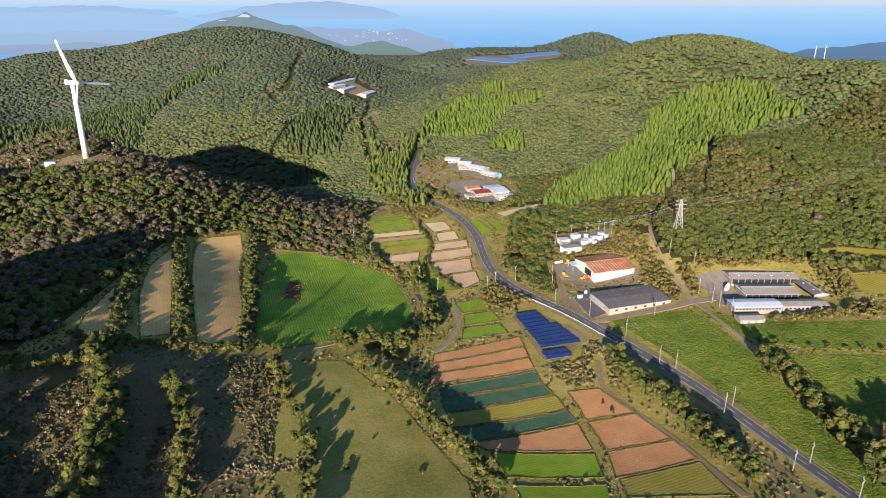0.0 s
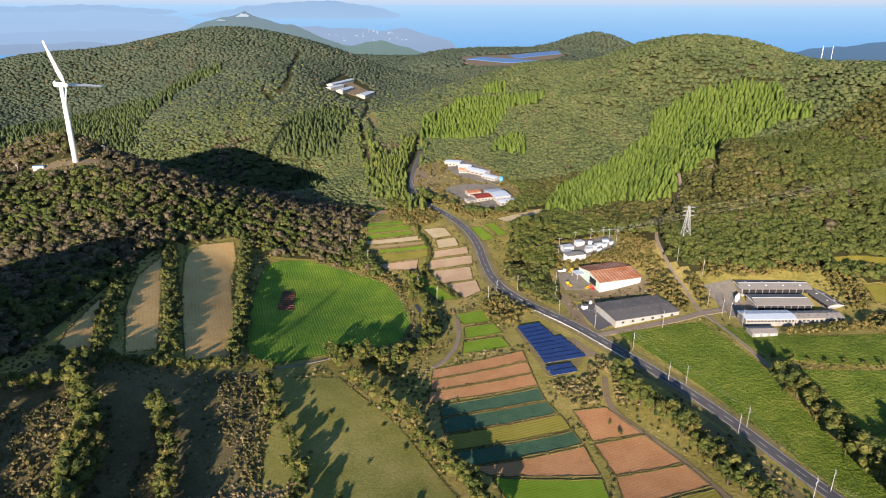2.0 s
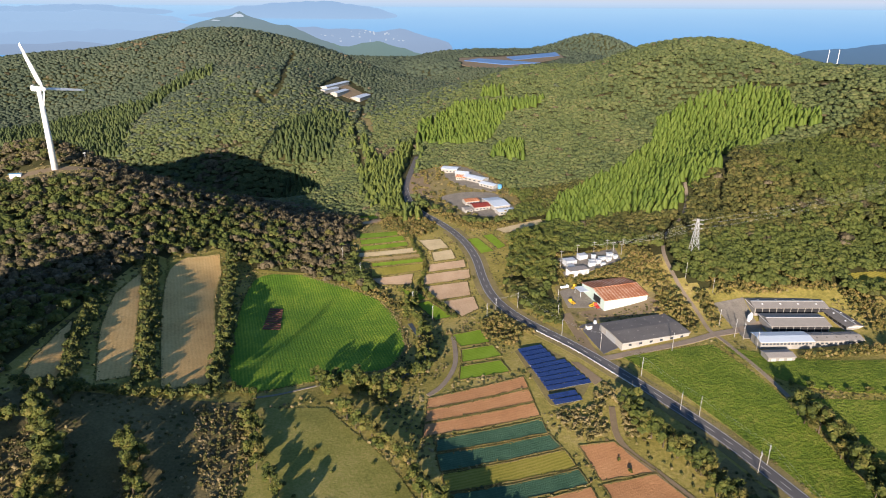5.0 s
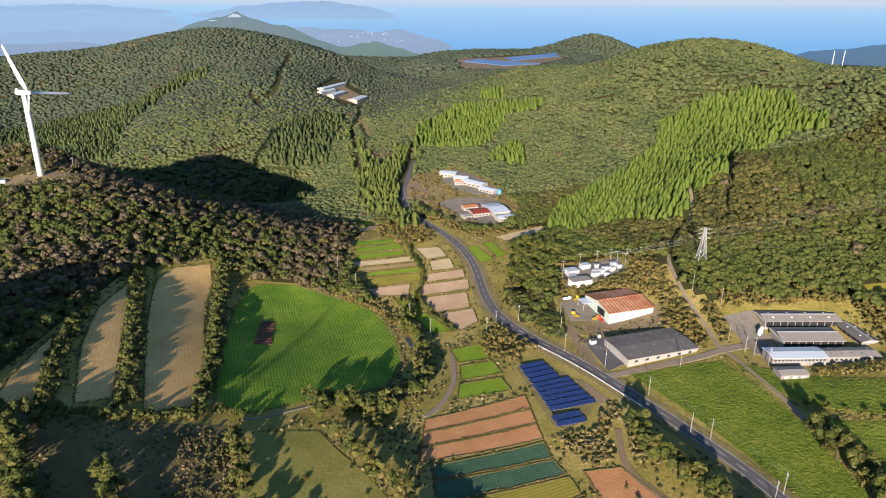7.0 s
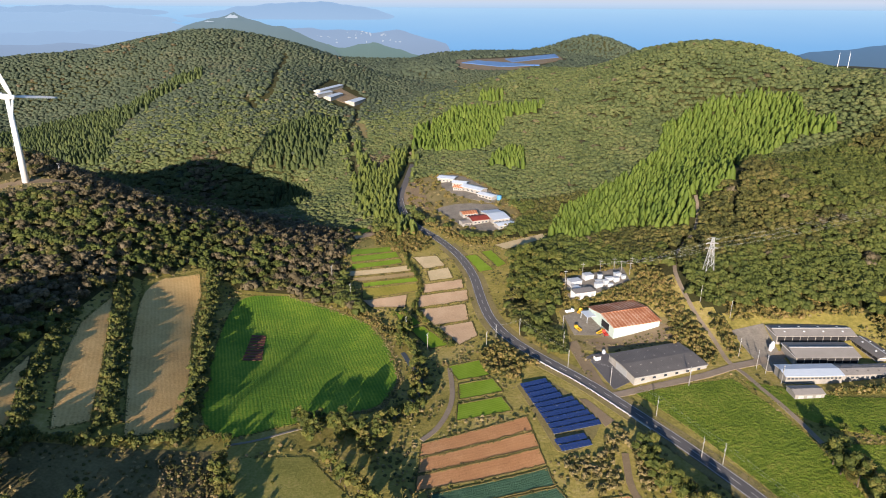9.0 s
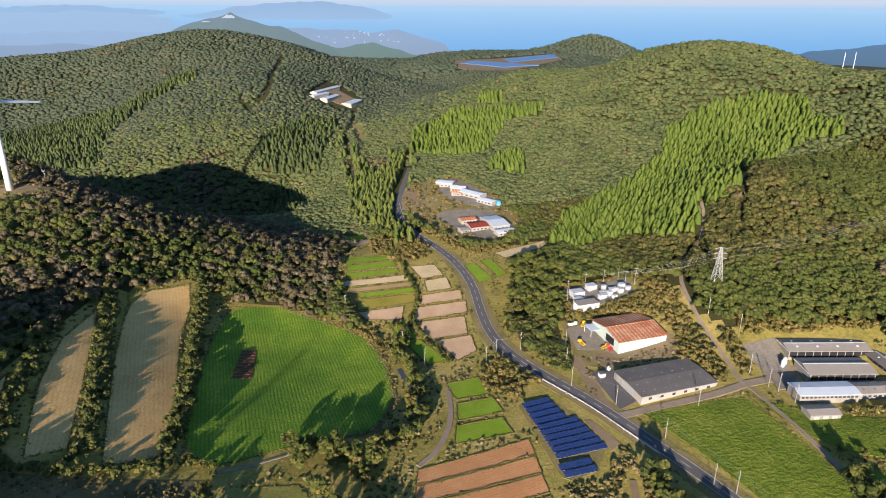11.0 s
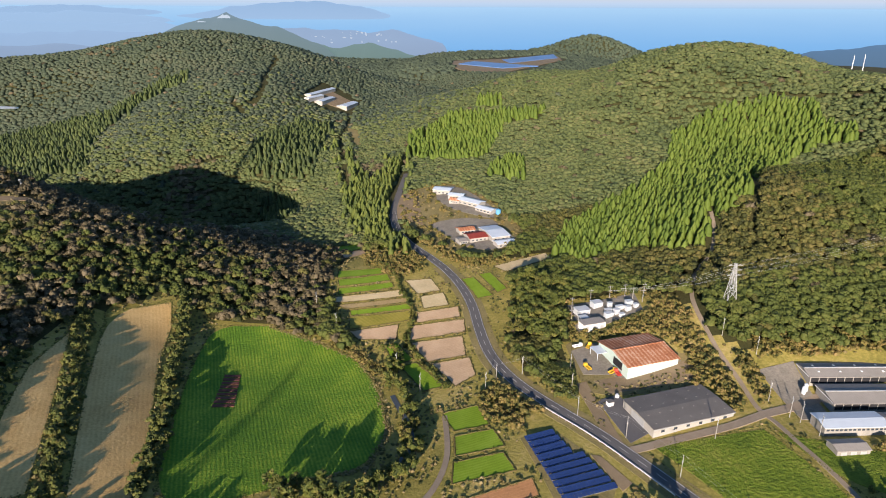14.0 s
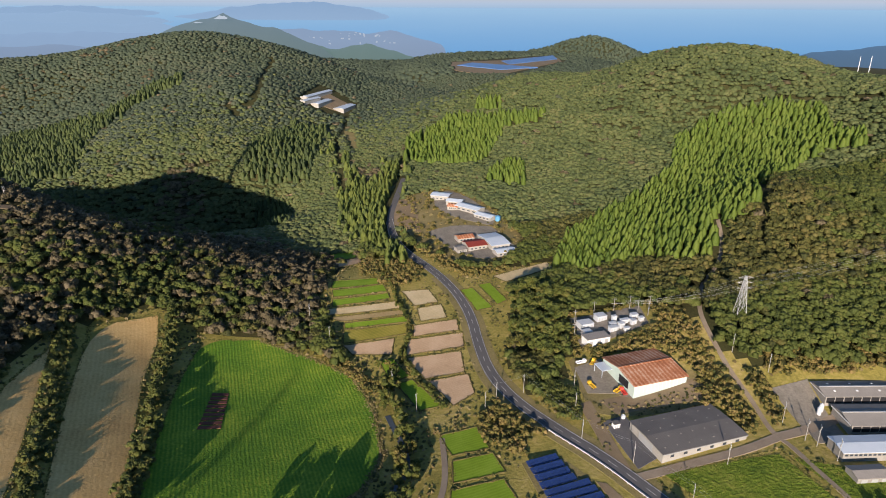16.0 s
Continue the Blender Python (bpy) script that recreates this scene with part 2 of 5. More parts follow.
    me.polygons.foreach_set("use_smooth", np.full(n, smooth))
    me.materials.append(material)
    me.update()
    me.validate()
    return me


def grid_faces(nu, nv):
    i = np.arange((nu - 1) * (nv - 1))
    a = i // (nv - 1) * nv + i % (nv - 1)
    return np.stack([a, a + nv, a + nv + 1, a + 1], 1)


def spread_line(steps):
    """Growing distances: from, to, step for each stretch."""
    out = []
    for lo, hi, st in steps:
        out += list(np.arange(lo, hi, st))
    return np.array(out)


xs = spread_line([(-4000, -1400, 130), (-1400, -700, 25), (-700, 700, 6), (700, 1400, 25), (1400, 4001, 130)])
ys = spread_line([(-900, -300, 60), (-300, 0, 10), (0, 1500, 6), (1500, 2900, 20), (2900, 3301, 100)])
gx, gy = np.meshgrid(xs, ys, indexing="ij")
ground = new("ground", np_mesh("ground", np.stack([gx, gy, land(gx, gy)], -1).reshape(-1, 3), grid_faces(len(xs), len(ys)), GRASS, True))
tagged(ground, "rough grassy ground of hills and a broad valley", "ground", kind="structure")

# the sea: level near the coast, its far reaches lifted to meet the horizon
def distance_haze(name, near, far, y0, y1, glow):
    """A plain far backdrop whose colour pales with distance; its glow carries the haze."""
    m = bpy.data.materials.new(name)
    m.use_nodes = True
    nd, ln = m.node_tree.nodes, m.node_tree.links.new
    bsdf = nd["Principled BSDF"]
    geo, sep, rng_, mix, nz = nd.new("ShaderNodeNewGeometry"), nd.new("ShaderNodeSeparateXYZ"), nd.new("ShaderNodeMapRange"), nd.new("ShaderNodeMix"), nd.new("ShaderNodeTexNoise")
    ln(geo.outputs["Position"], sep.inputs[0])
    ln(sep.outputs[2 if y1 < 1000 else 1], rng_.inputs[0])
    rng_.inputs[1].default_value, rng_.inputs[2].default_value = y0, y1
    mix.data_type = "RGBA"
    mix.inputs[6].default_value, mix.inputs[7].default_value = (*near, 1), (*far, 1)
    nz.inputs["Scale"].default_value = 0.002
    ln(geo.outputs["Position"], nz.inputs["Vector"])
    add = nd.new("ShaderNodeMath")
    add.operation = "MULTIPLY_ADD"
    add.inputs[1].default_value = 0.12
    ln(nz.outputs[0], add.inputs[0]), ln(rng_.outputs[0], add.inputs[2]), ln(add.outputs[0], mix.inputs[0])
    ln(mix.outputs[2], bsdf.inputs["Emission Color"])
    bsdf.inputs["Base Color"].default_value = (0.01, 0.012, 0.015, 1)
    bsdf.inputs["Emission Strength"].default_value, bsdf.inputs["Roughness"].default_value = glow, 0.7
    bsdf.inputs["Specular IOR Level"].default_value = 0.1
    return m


# the sea glows too: haze and sky blue are in its emitted colour
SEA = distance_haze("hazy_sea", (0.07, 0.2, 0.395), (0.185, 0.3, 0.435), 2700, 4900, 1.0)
sx = spread_line([(-5000, 5001, 250)])
sy = spread_line([(1400, 4951, 75)])
qx, qy = np.meshgrid(sx * 0.85, sy, indexing="ij")
qz = -60 + 200 * np.clip((qy - 2400) / 2500, 0, 1) ** 1.25
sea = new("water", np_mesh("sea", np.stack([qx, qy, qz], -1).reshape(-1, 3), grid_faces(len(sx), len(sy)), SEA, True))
tagged(sea, "calm pale blue sea under distant haze", "sea", kind="structure")

# the hazy sky behind the sea
HAZE = distance_haze("horizon_haze", (0.18, 0.285, 0.415), (0.29, 0.33, 0.41), 132, 196, 1.0)
bx = np.linspace(-4400, 4400, 40)
bz = np.array([60, 120, 140, 160, 180, 200, 230, 300, 420])
kx, kz = np.meshgrid(bx, bz, indexing="ij")
haze = new("backdrop", np_mesh("haze", np.stack([kx, 4960 + 0 * kx, kz], -1).reshape(-1, 3), grid_faces(len(bx), len(bz))[:, ::-1], HAZE, True))
tagged(haze, "pale haze over the horizon", "sky", kind="structure")


def far_ridge(y, x0, x1, base, tops, material, label, deep=260, rough=11):
    """A distant range as a low body with a wandering crest; tops: places and heights along x."""
    n, m = 90, 7
    x = np.linspace(x0, x1, n)
    crest = np.interp(x, [p for p, _ in tops], [q for _, q in tops])
    crest = crest + np.array([noise.fractal((a / 130, y / 100, 1.3), 1.0, 2.0, 4) for a in x]) * rough
    s = np.linspace(0, 1, m)
    zz = base + np.maximum(crest - base, 0)[:, None] * np.sin(s * math.pi / 2)[None]
    yy = y + deep * s[None] + 0 * zz
    xx = x[:, None] + 0 * zz
    ob = new("backdrop", np_mesh("far_range", np.stack([xx, yy, zz], -1).reshape(-1, 3), grid_faces(n, m)[:, ::-1], material, True))
    return tagged(ob, label, "mountains", kind="structure")


# far land glows in haze colours instead of being lit
FAR_BLUE = distance_haze("hazy_far_land", (0.17, 0.255, 0.38), (0.155, 0.235, 0.36), 60, 175, 1.0)
MID_BLUE = distance_haze("hazy_blue_land", (0.145, 0.215, 0.325), (0.165, 0.24, 0.36), -60, 60, 1.0)
HEADLAND = distance_haze("hazy_headland", (0.125, 0.17, 0.25), (0.15, 0.205, 0.3), -60, 40, 1.0)
COAST_BLUE = distance_haze("hazy_blue_coast", (0.045, 0.085, 0.14), (0.055, 0.105, 0.18), -60, 40, 1.0)
far_ridge(4200, -1700, -130, 60, ((-1700, 80), (-1400, 105), (-1150, 150), (-1000, 166), (-760, 172), (-600, 166), (-420, 148), (-300, 112), (-130, 66)), FAR_BLUE, "mountains across the bay in glowing haze blue")
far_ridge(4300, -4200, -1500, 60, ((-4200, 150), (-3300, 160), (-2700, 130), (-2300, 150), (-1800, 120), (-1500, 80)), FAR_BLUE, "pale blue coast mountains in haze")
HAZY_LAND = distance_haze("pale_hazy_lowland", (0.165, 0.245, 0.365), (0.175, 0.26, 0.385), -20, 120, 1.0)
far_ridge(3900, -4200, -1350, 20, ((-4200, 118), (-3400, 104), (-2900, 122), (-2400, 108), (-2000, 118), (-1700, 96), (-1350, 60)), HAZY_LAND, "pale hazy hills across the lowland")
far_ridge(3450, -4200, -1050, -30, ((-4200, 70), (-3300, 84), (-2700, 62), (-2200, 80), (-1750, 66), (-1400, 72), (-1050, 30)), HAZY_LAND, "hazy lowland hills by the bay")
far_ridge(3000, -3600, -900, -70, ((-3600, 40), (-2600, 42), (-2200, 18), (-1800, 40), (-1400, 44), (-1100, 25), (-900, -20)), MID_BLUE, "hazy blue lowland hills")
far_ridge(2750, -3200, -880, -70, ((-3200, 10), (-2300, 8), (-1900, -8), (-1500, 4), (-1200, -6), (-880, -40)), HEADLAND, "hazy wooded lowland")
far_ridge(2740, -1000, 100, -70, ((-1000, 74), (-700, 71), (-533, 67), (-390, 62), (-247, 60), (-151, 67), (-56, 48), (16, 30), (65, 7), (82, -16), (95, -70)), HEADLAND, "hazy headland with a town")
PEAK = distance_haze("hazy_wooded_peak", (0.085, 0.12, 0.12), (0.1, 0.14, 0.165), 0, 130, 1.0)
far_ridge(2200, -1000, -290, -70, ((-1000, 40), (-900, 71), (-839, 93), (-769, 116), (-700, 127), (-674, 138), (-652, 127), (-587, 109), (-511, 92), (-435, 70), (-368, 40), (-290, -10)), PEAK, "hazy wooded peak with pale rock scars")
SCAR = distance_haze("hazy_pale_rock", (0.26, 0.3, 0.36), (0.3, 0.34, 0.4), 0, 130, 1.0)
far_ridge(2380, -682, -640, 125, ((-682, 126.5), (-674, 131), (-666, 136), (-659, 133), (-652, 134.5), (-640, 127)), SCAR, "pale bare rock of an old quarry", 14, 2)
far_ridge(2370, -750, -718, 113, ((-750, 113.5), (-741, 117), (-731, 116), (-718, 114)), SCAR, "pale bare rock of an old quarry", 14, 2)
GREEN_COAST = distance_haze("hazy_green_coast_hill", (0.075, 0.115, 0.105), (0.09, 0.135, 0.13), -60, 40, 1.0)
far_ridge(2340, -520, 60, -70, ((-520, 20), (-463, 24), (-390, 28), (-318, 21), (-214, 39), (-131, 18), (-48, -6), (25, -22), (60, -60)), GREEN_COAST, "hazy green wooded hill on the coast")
far_ridge(2600, 1250, 3200, -70, ((1250, -70), (1420, -35), (1560, -5), (1700, 10), (1900, 18), (2300, 35), (3200, 60)), COAST_BLUE, "wooded coast hills in glowing haze blue")


# ---- shapes ----
def part(name, bm, material, parent=None, label="", smooth=False):
    """Links a bmesh as one mesh object, under parent if given."""
    me = bpy.data.meshes.new(name)
    bm.to_mesh(me)
    bm.free()
    me.materials.append(material)
    if smooth:
        for p in me.polygons:
            p.use_smooth = True
    ob = new(name, me)
    ob.parent = parent
    return tagged(ob, label)


def box(bm, x0, x1, y0, y1, z0, z1, m=None):
    r = bmesh.ops.create_cube(bm, size=1)
    t = Matrix.Translation(((x0 + x1) / 2, (y0 + y1) / 2, (z0 + z1) / 2)) @ Matrix.Diagonal((x1 - x0, y1 - y0, z1 - z0, 1))
    bmesh.ops.transform(bm, matrix=(m @ t) if m else t, verts=r["verts"])
    return r["verts"]


def rod(bm, a, b, r0, r1, sides=8):
    a, b = Vector(a), Vector(b)
    r = bmesh.ops.create_cone(bm, cap_ends=True, segments=sides, radius1=r0, radius2=r1, depth=(b - a).length)
    bmesh.ops.transform(bm, matrix=Matrix.Translation((a + b) / 2) @ (b - a).to_track_quat("Z", "Y").to_matrix().to_4x4(), verts=r["verts"])
    return r["verts"]


def even(line, n):
    """n points at even steps along a line of corners, slightly rounded."""
    p = np.array(line, float)
    for _ in range(2):
        q = np.empty((2 * len(p) - 2, 2))
        q[0::2], q[1::2] = 0.75 * p[:-1] + 0.25 * p[1:], 0.25 * p[:-1] + 0.75 * p[1:]
        p = np.vstack([p[:1], q, p[-1:]])
    d = np.r_[0, np.cumsum(np.hypot(*np.diff(p, axis=0).T))]
    s = np.linspace(0, d[-1], n)
    return np.stack([np.interp(s, d, p[:, 0]), np.interp(s, d, p[:, 1])], 1)


def length(line):
    return float(np.hypot(*np.diff(np.array(line, float), axis=0).T).sum())


def drape(name, a, b, up, material, skirt=0.6):
    """A sheet between two lines, lying on the land, with sides going down into it."""
    n = max(3, int(max(length(a), length(b)) / 4))
    m = max(3, int(np.hypot(*(np.array(a[0], float) - np.array(b[0]))) / 4), int(np.hypot(*(np.array(a[-1], float) - np.array(b[-1]))) / 4))
    p, q = even(a, n), even(b, n)
    s = np.linspace(0, 1, m)[None, :, None]
    g = p[:, None] * (1 - s) + q[:, None] * s
    z = land(g[..., 0], g[..., 1]) + up
    full = np.zeros((n + 2, m + 2, 3))
    full[1:-1, 1:-1, :2], full[1:-1, 1:-1, 2] = g, z
    full[0], full[-1] = full[1], full[-2]
    full[:, 0], full[:, -1] = full[:, 1], full[:, -2]
    full[0, :, 2] -= skirt + up
    full[-1, :, 2] -= skirt + up
    full[1:-1, 0, 2] -= skirt + up
    full[1:-1, -1, 2] -= skirt + up
    return new(name, np_mesh(name, full.reshape(-1, 3), grid_faces(n + 2, m + 2), material))


def ribbon(line, width, n=None):
    p = even(line, n or max(4, int(length(line) / 4)))
    t = np.gradient(p, axis=0)
    t /= np.hypot(*t.T)[:, None]
    side = np.stack([-t[:, 1], t[:, 0]], 1) * width / 2
    return p + side, p - side


OPEN, LINES = [], []


def field(corners, material, label, up=0.25):
    """A field of four or more corners; the first and last halves are its two long sides."""
    k = len(corners) // 2
    ob = drape("field", corners[:k], corners[k:][::-1], up, material)
    OPEN.append(corners)
    return tagged(ob, label, "field", "fields of the valley")


def banks(polys, wide, high, material, label):
    """Low earth banks round fields, with an uneven crest and sloping sides."""
    vs, fs, n = [], [], 0
    for p in polys:
        q = np.array(list(p) + [p[0]], float)
        for a, b in zip(q[:-1], q[1:]):
            k = max(2, int(np.hypot(*(b - a)) / 2.5))
            u = (b - a) / (np.hypot(*(b - a)) + 1e-9)
            side = np.array([-u[1], u[0]])
            c = a + (b - a) * np.linspace(0, 1, k)[:, None] + side * bank_rng.normal(0, 0.15, (k, 1))
            rows = []
            for off, up in ((-1.0, -0.1), (-0.4, 1.0), (0.35, 0.95), (1.0, -0.1)):
                g = c + side * off * wide / 2 * bank_rng.uniform(0.8, 1.25, (k, 1))
                rows.append(np.column_stack([g, land(g[:, 0], g[:, 1]) + high * up * bank_rng.uniform(0.7, 1.2, k)]))
            vs.append(np.stack(rows, 1).reshape(-1, 3)), fs.append(grid_faces(k, 4) + n)
            n += 4 * k
    return tagged(new("banks", np_mesh("banks", np.vstack(vs), np.vstack(fs), material)), label, "bank", kind="stuff")


bank_rng = np.random.default_rng(5)


def strip(name, line, width, up, material, label, category):
    a, b = ribbon(line, width)
    ob = drape(name, a, b, up, material)
    LINES.append((line, width / 2 + 1.0))
    return tagged(ob, label, category, kind="structure")


# ---- roads ----
ROAD = [(172, 150)] + [(159, 202), (153, 220), (145, 245), (134, 275), (118, 304), (101, 331), (83, 360), (66, 381), (50, 404), (40, 429), (36, 460), (31, 488), (21, 519), (7, 548), (-5, 577)][:11] + [(34, 491), (27, 521), (16, 549), (2, 577), (-8, 598), (-20, 640), (-28, 699), (-24, 744), (-18, 815)]
strip("road", ROAD, 6.4, 0.35, ASPHALT, "grey asphalt country road with white lines", "road")
strip("road", [(206, 554), (200, 529), (190, 509), (174, 494), (161, 465), (158, 446), (158, 420), (159, 408), (161, 393), (160, 374), (161, 368), (164, 362), (166, 348), (169, 334), (171, 322), (173, 306)], 2.3, 0.3, GRAVEL, "pale gravel farm track climbing to the woods", "track")
strip("road", [(161, 368), (143, 360), (119, 354), (101, 349), (89, 346)], 4.5, 0.32, GRAVEL, "pale concrete lane beside the warehouse", "lane")
strip("road", [(161, 368), (180, 374), (203, 386)], 5.0, 0.34, GRAVEL, "pale lane to the barns", "lane")
strip("road", [(14, 379), (15, 358), (14, 342), (7, 323), (0, 315)], 2.5, 0.3, GRAVEL, "narrow pale field lane", "lane")
strip("road", [(88, 306), (84, 281), (95, 264), (108, 240), (115, 219), (121, 201)], 3.0, 0.3, DIRT, "narrow earth lane along the ploughed fields", "lane")

# ---- fields ----
STRIP_L, STRIP_R = [(4, 282), (4, 272), (6, 260), (8, 248), (16, 239), (25, 234), (31, 215)], [(53, 299), (55, 288), (60, 278), (64, 266), (67, 256), (70, 234), (70, 216)]
A = [(0, 313), (49, 334), (53, 300), (-2, 282)]


def between(p, q, s):
    return (p[0] + (q[0] - p[0]) * s, p[1] + (q[1] - p[1]) * s)


for i in range(3):
    s0, s1 = i / 3 + 0.015, (i + 1) / 3 - 0.015
    field([between(A[0], A[3], s0), between(A[1], A[2], s0), between(A[1], A[2], s1), between(A[0], A[3], s1)], SOIL, "freshly ploughed brown strip of earth")
for i, (m, lab) in enumerate(((BROCCOLI, "bluish green vegetable rows"), (BROCCOLI, "bluish green vegetable rows"), (OLIVE, "yellowing crop strip"), (BROCCOLI, "bluish green vegetable rows"), (SOIL, "freshly ploughed brown earth"), (RICE, "bright green young crop"))):
    field([between(STRIP_L[i], STRIP_L[i + 1], 0.05), between(STRIP_R[i], STRIP_R[i + 1], 0.05), between(STRIP_R[i], STRIP_R[i + 1], 0.93), between(STRIP_L[i], STRIP_L[i + 1], 0.93)], m, lab)
field([(33, 211), (70, 212), (68, 180), (36, 178)], RICE, "bright green young crop")
for c in ([(67, 280), (83, 282), (96, 262), (72, 258)], [(72, 256), (96, 261), (106, 241), (76, 235)], [(76, 234), (107, 240), (112, 226), (75, 216)]):
    field(c, SOIL, "freshly ploughed brown earth")
field([(76, 215), (112, 224), (117, 202), (76, 204)], OLIVE, "mown yellow green plot")
for c in ([(13, 381), (30, 386), (35, 370), (18, 366)], [(18, 362), (36, 367), (40, 354), (18, 348)], [(17, 344), (39, 350), (43, 338), (16, 330)]):
    field(c, RICE, "bright green paddy with grassy banks")
BIG_W, BIG_E = [(-84, 308), (-98, 319), (-107, 350), (-122, 431), (-124, 474)], [(-50, 329), (-20, 340), (-12, 369), (-20, 408), (-33, 438), (-55, 456), (-92, 477)]
field(BIG_W + BIG_E[::-1], GREEN, "broad green crop field with faint rows")
OPEN.append(BIG_W + BIG_E[::-1])
for c, lab in (([(-177, 456), (-154, 489), (-147, 468), (-138, 425), (-118, 365), (-104, 313), (-123, 302), (-155, 382)], "pale straw stubble terrace"), ([(-183, 391), (-183, 427), (-160, 367), (-140, 310), (-151, 300), (-172, 348)], "narrow straw stubble terrace"), ([(-184, 311), (-187, 353), (-170, 317), (-163, 294), (-180, 293)], "small straw stubble terrace")):
    OPEN.append(c)
field([(-123, 302), (-154, 381), (-178, 457), (-153, 486), (-145, 462), (-137, 420), (-118, 365), (-104, 312)], STUBBLE, "pale straw stubble terrace between hedges")
field([(-151, 300), (-172, 348), (-182, 389), (-183, 427), (-160, 365), (-140, 309)], STUBBLE, "narrow straw stubble terrace between hedges")
field([(-180, 293), (-184, 311), (-187, 352), (-163, 294)], STUBBLE, "small straw stubble terrace")
ROUGH = surface("rough_brown_grass", [(0.07, 0.06, 0.024), (0.14, 0.116, 0.05), (0.23, 0.185, 0.085)], 0.05, 0.9, 0.95, 0.8, 0.35)
tagged(drape("ground", [(-205, 130), (-200, 200), (-192, 255), (-176, 288)], [(-60, 130), (-71, 223), (-78, 262), (-80, 300)], 0.12, ROUGH), "rough brownish grass on neglected terraces", "grass", kind="structure")
LOW_LANE = [(-126, 198), (-103, 204), (-82, 211), (-65, 214), (-48, 219)]
strip("road", LOW_LANE, 2.2, 0.3, DIRT, "narrow earth lane between rough terraces", "lane")
field([(-47, 300), (-36, 286), (-18, 268), (-2, 240), (14, 212), (18, 170), (-50, 170), (-67, 223), (-71, 264), (-74, 296)], PASTURE, "short cropped pasture with a few dark bushes")
field([(104, 349), (114, 333), (131, 301), (149, 255), (158, 220), (171, 180), (184, 180), (179, 205), (174, 250), (172, 290), (169, 318), (156, 357)], MEADOW, "lush green meadow beside the road")
OPEN.append([(101, 346), (158, 360), (170, 307), (176, 255), (176, 206), (168, 200), (160, 225), (149, 258), (128, 297), (105, 335)])
for c, lab in (([(161, 356), (176, 341), (241, 341), (254, 330), (237, 302), (176, 314)], "green meadow below the barns"), ([(173, 307), (235, 300), (213, 265), (187, 252), (177, 278)], "green meadow crossed by tree shade"), ([(265, 420), (282, 421), (310, 412), (312, 393), (276, 402), (260, 410)], "yellow green hillside plot"), ([(269, 387), (286, 387), (304, 375), (298, 360), (271, 362), (265, 371)], "yellow green hillside plot"), ([(190, 251), (211, 260), (188, 225), (184, 229)], "green meadow")):
    OPEN.append(c)
field([(161, 354), (176, 314), (235, 302), (300, 290), (310, 330), (254, 332), (200, 338), (178, 348)], MEADOW, "green meadow below the barns")
field([(173, 306), (180, 246), (205, 240), (260, 250), (270, 292), (233, 298)], MEADOW, "green meadow crossed by tree shade")
field([(265, 420), (282, 421), (310, 412), (312, 393), (276, 402), (260, 410)], OLIVE, "yellow green hillside plot")
field([(269, 387), (286, 387), (304, 375), (298, 360), (271, 362), (265, 371)], OLIVE, "yellow green hillside plot")
for c, m, lab in (([(-79, 652), (-48, 640), (-49, 621), (-72, 616)], RICE, "bright green paddy"), ([(-70, 612), (-48, 618), (-42, 596), (-62, 590)], PALE_SOIL, "pale ploughed plot of dry earth"),
                  ([(-59, 555), (-28, 555), (-26, 544), (-58, 541)], RICE, "bright green paddy"), ([(-57, 538), (-23, 543), (-20, 532), (-55, 527)], RICE, "bright green paddy"), ([(-55, 524), (-19, 529), (-17, 521), (-54, 515)], RICE, "bright green paddy"),
                  ([(-56, 512), (-12, 517), (-9, 508), (-56, 504)], PALE_STRAW, "cut paddy"), ([(-56, 501), (-8, 506), (-6, 500), (-45, 496)], DRY_PLOT, "cut brownish paddy"), ([(-44, 494), (-6, 498), (-4, 491), (-43, 488)], RICE, "thin green paddy"), ([(-43, 486), (-5, 489), (-5, 478), (-42, 472)], OLIVE, "olive paddy"),
                  ([(-42, 470), (-12, 474), (-13, 457), (-35, 460)], PALE_SOIL, "pale ploughed plot of dry earth"), ([(-20, 452), (-12, 453), (-2, 434), (-12, 430)], RICE, "small bright green paddy"), ([(-9, 428), (-1, 431), (15, 405), (4, 402)], RICE, "small bright green paddy"),
                  ([(-10, 530), (8, 530), (14, 512), (-1, 509)], PALE_STRAW, "pale bare plot"), ([(1, 506), (16, 509), (19, 492), (3, 490)], PALE_STRAW, "pale bare plot"), ([(-1, 486), (25, 489), (26, 476), (-1, 474)], PALE_SOIL, "pale ploughed plot of dry earth"), ([(-4, 471), (28, 473), (28, 458), (-5, 455)], PALE_SOIL, "pale ploughed plot of dry earth"), ([(-4, 452), (26, 454), (27, 433), (6, 430)], PALE_SOIL, "pale ploughed plot of dry earth"), ([(8, 428), (29, 431), (31, 413), (20, 404)], PALE_SOIL, "pale ploughed plot of dry earth"),
                  ([(29, 526), (37, 528), (48, 500), (38, 497)], RICE, "bright green paddy"), ([(41, 532), (49, 534), (58, 508), (51, 503)], RICE, "bright green paddy"), ([(52, 544), (92, 564), (95, 554), (60, 534)], PALE_STRAW, "pale bare plot")):
    field(c, m, lab)


# ---- woods ----
def inside(px, py, poly):
    """Which points lie within a polygon."""
    res = np.zeros(px.shape, bool)
    p = np.array(poly, float)
    for (x0, y0), (x1, y1) in zip(p, np.roll(p, -1, 0)):
        if y0 != y1:
            res ^= ((y0 > py) != (y1 > py)) & (px < (x1 - x0) * (py - y0) / (y1 - y0) + x0)
    return res


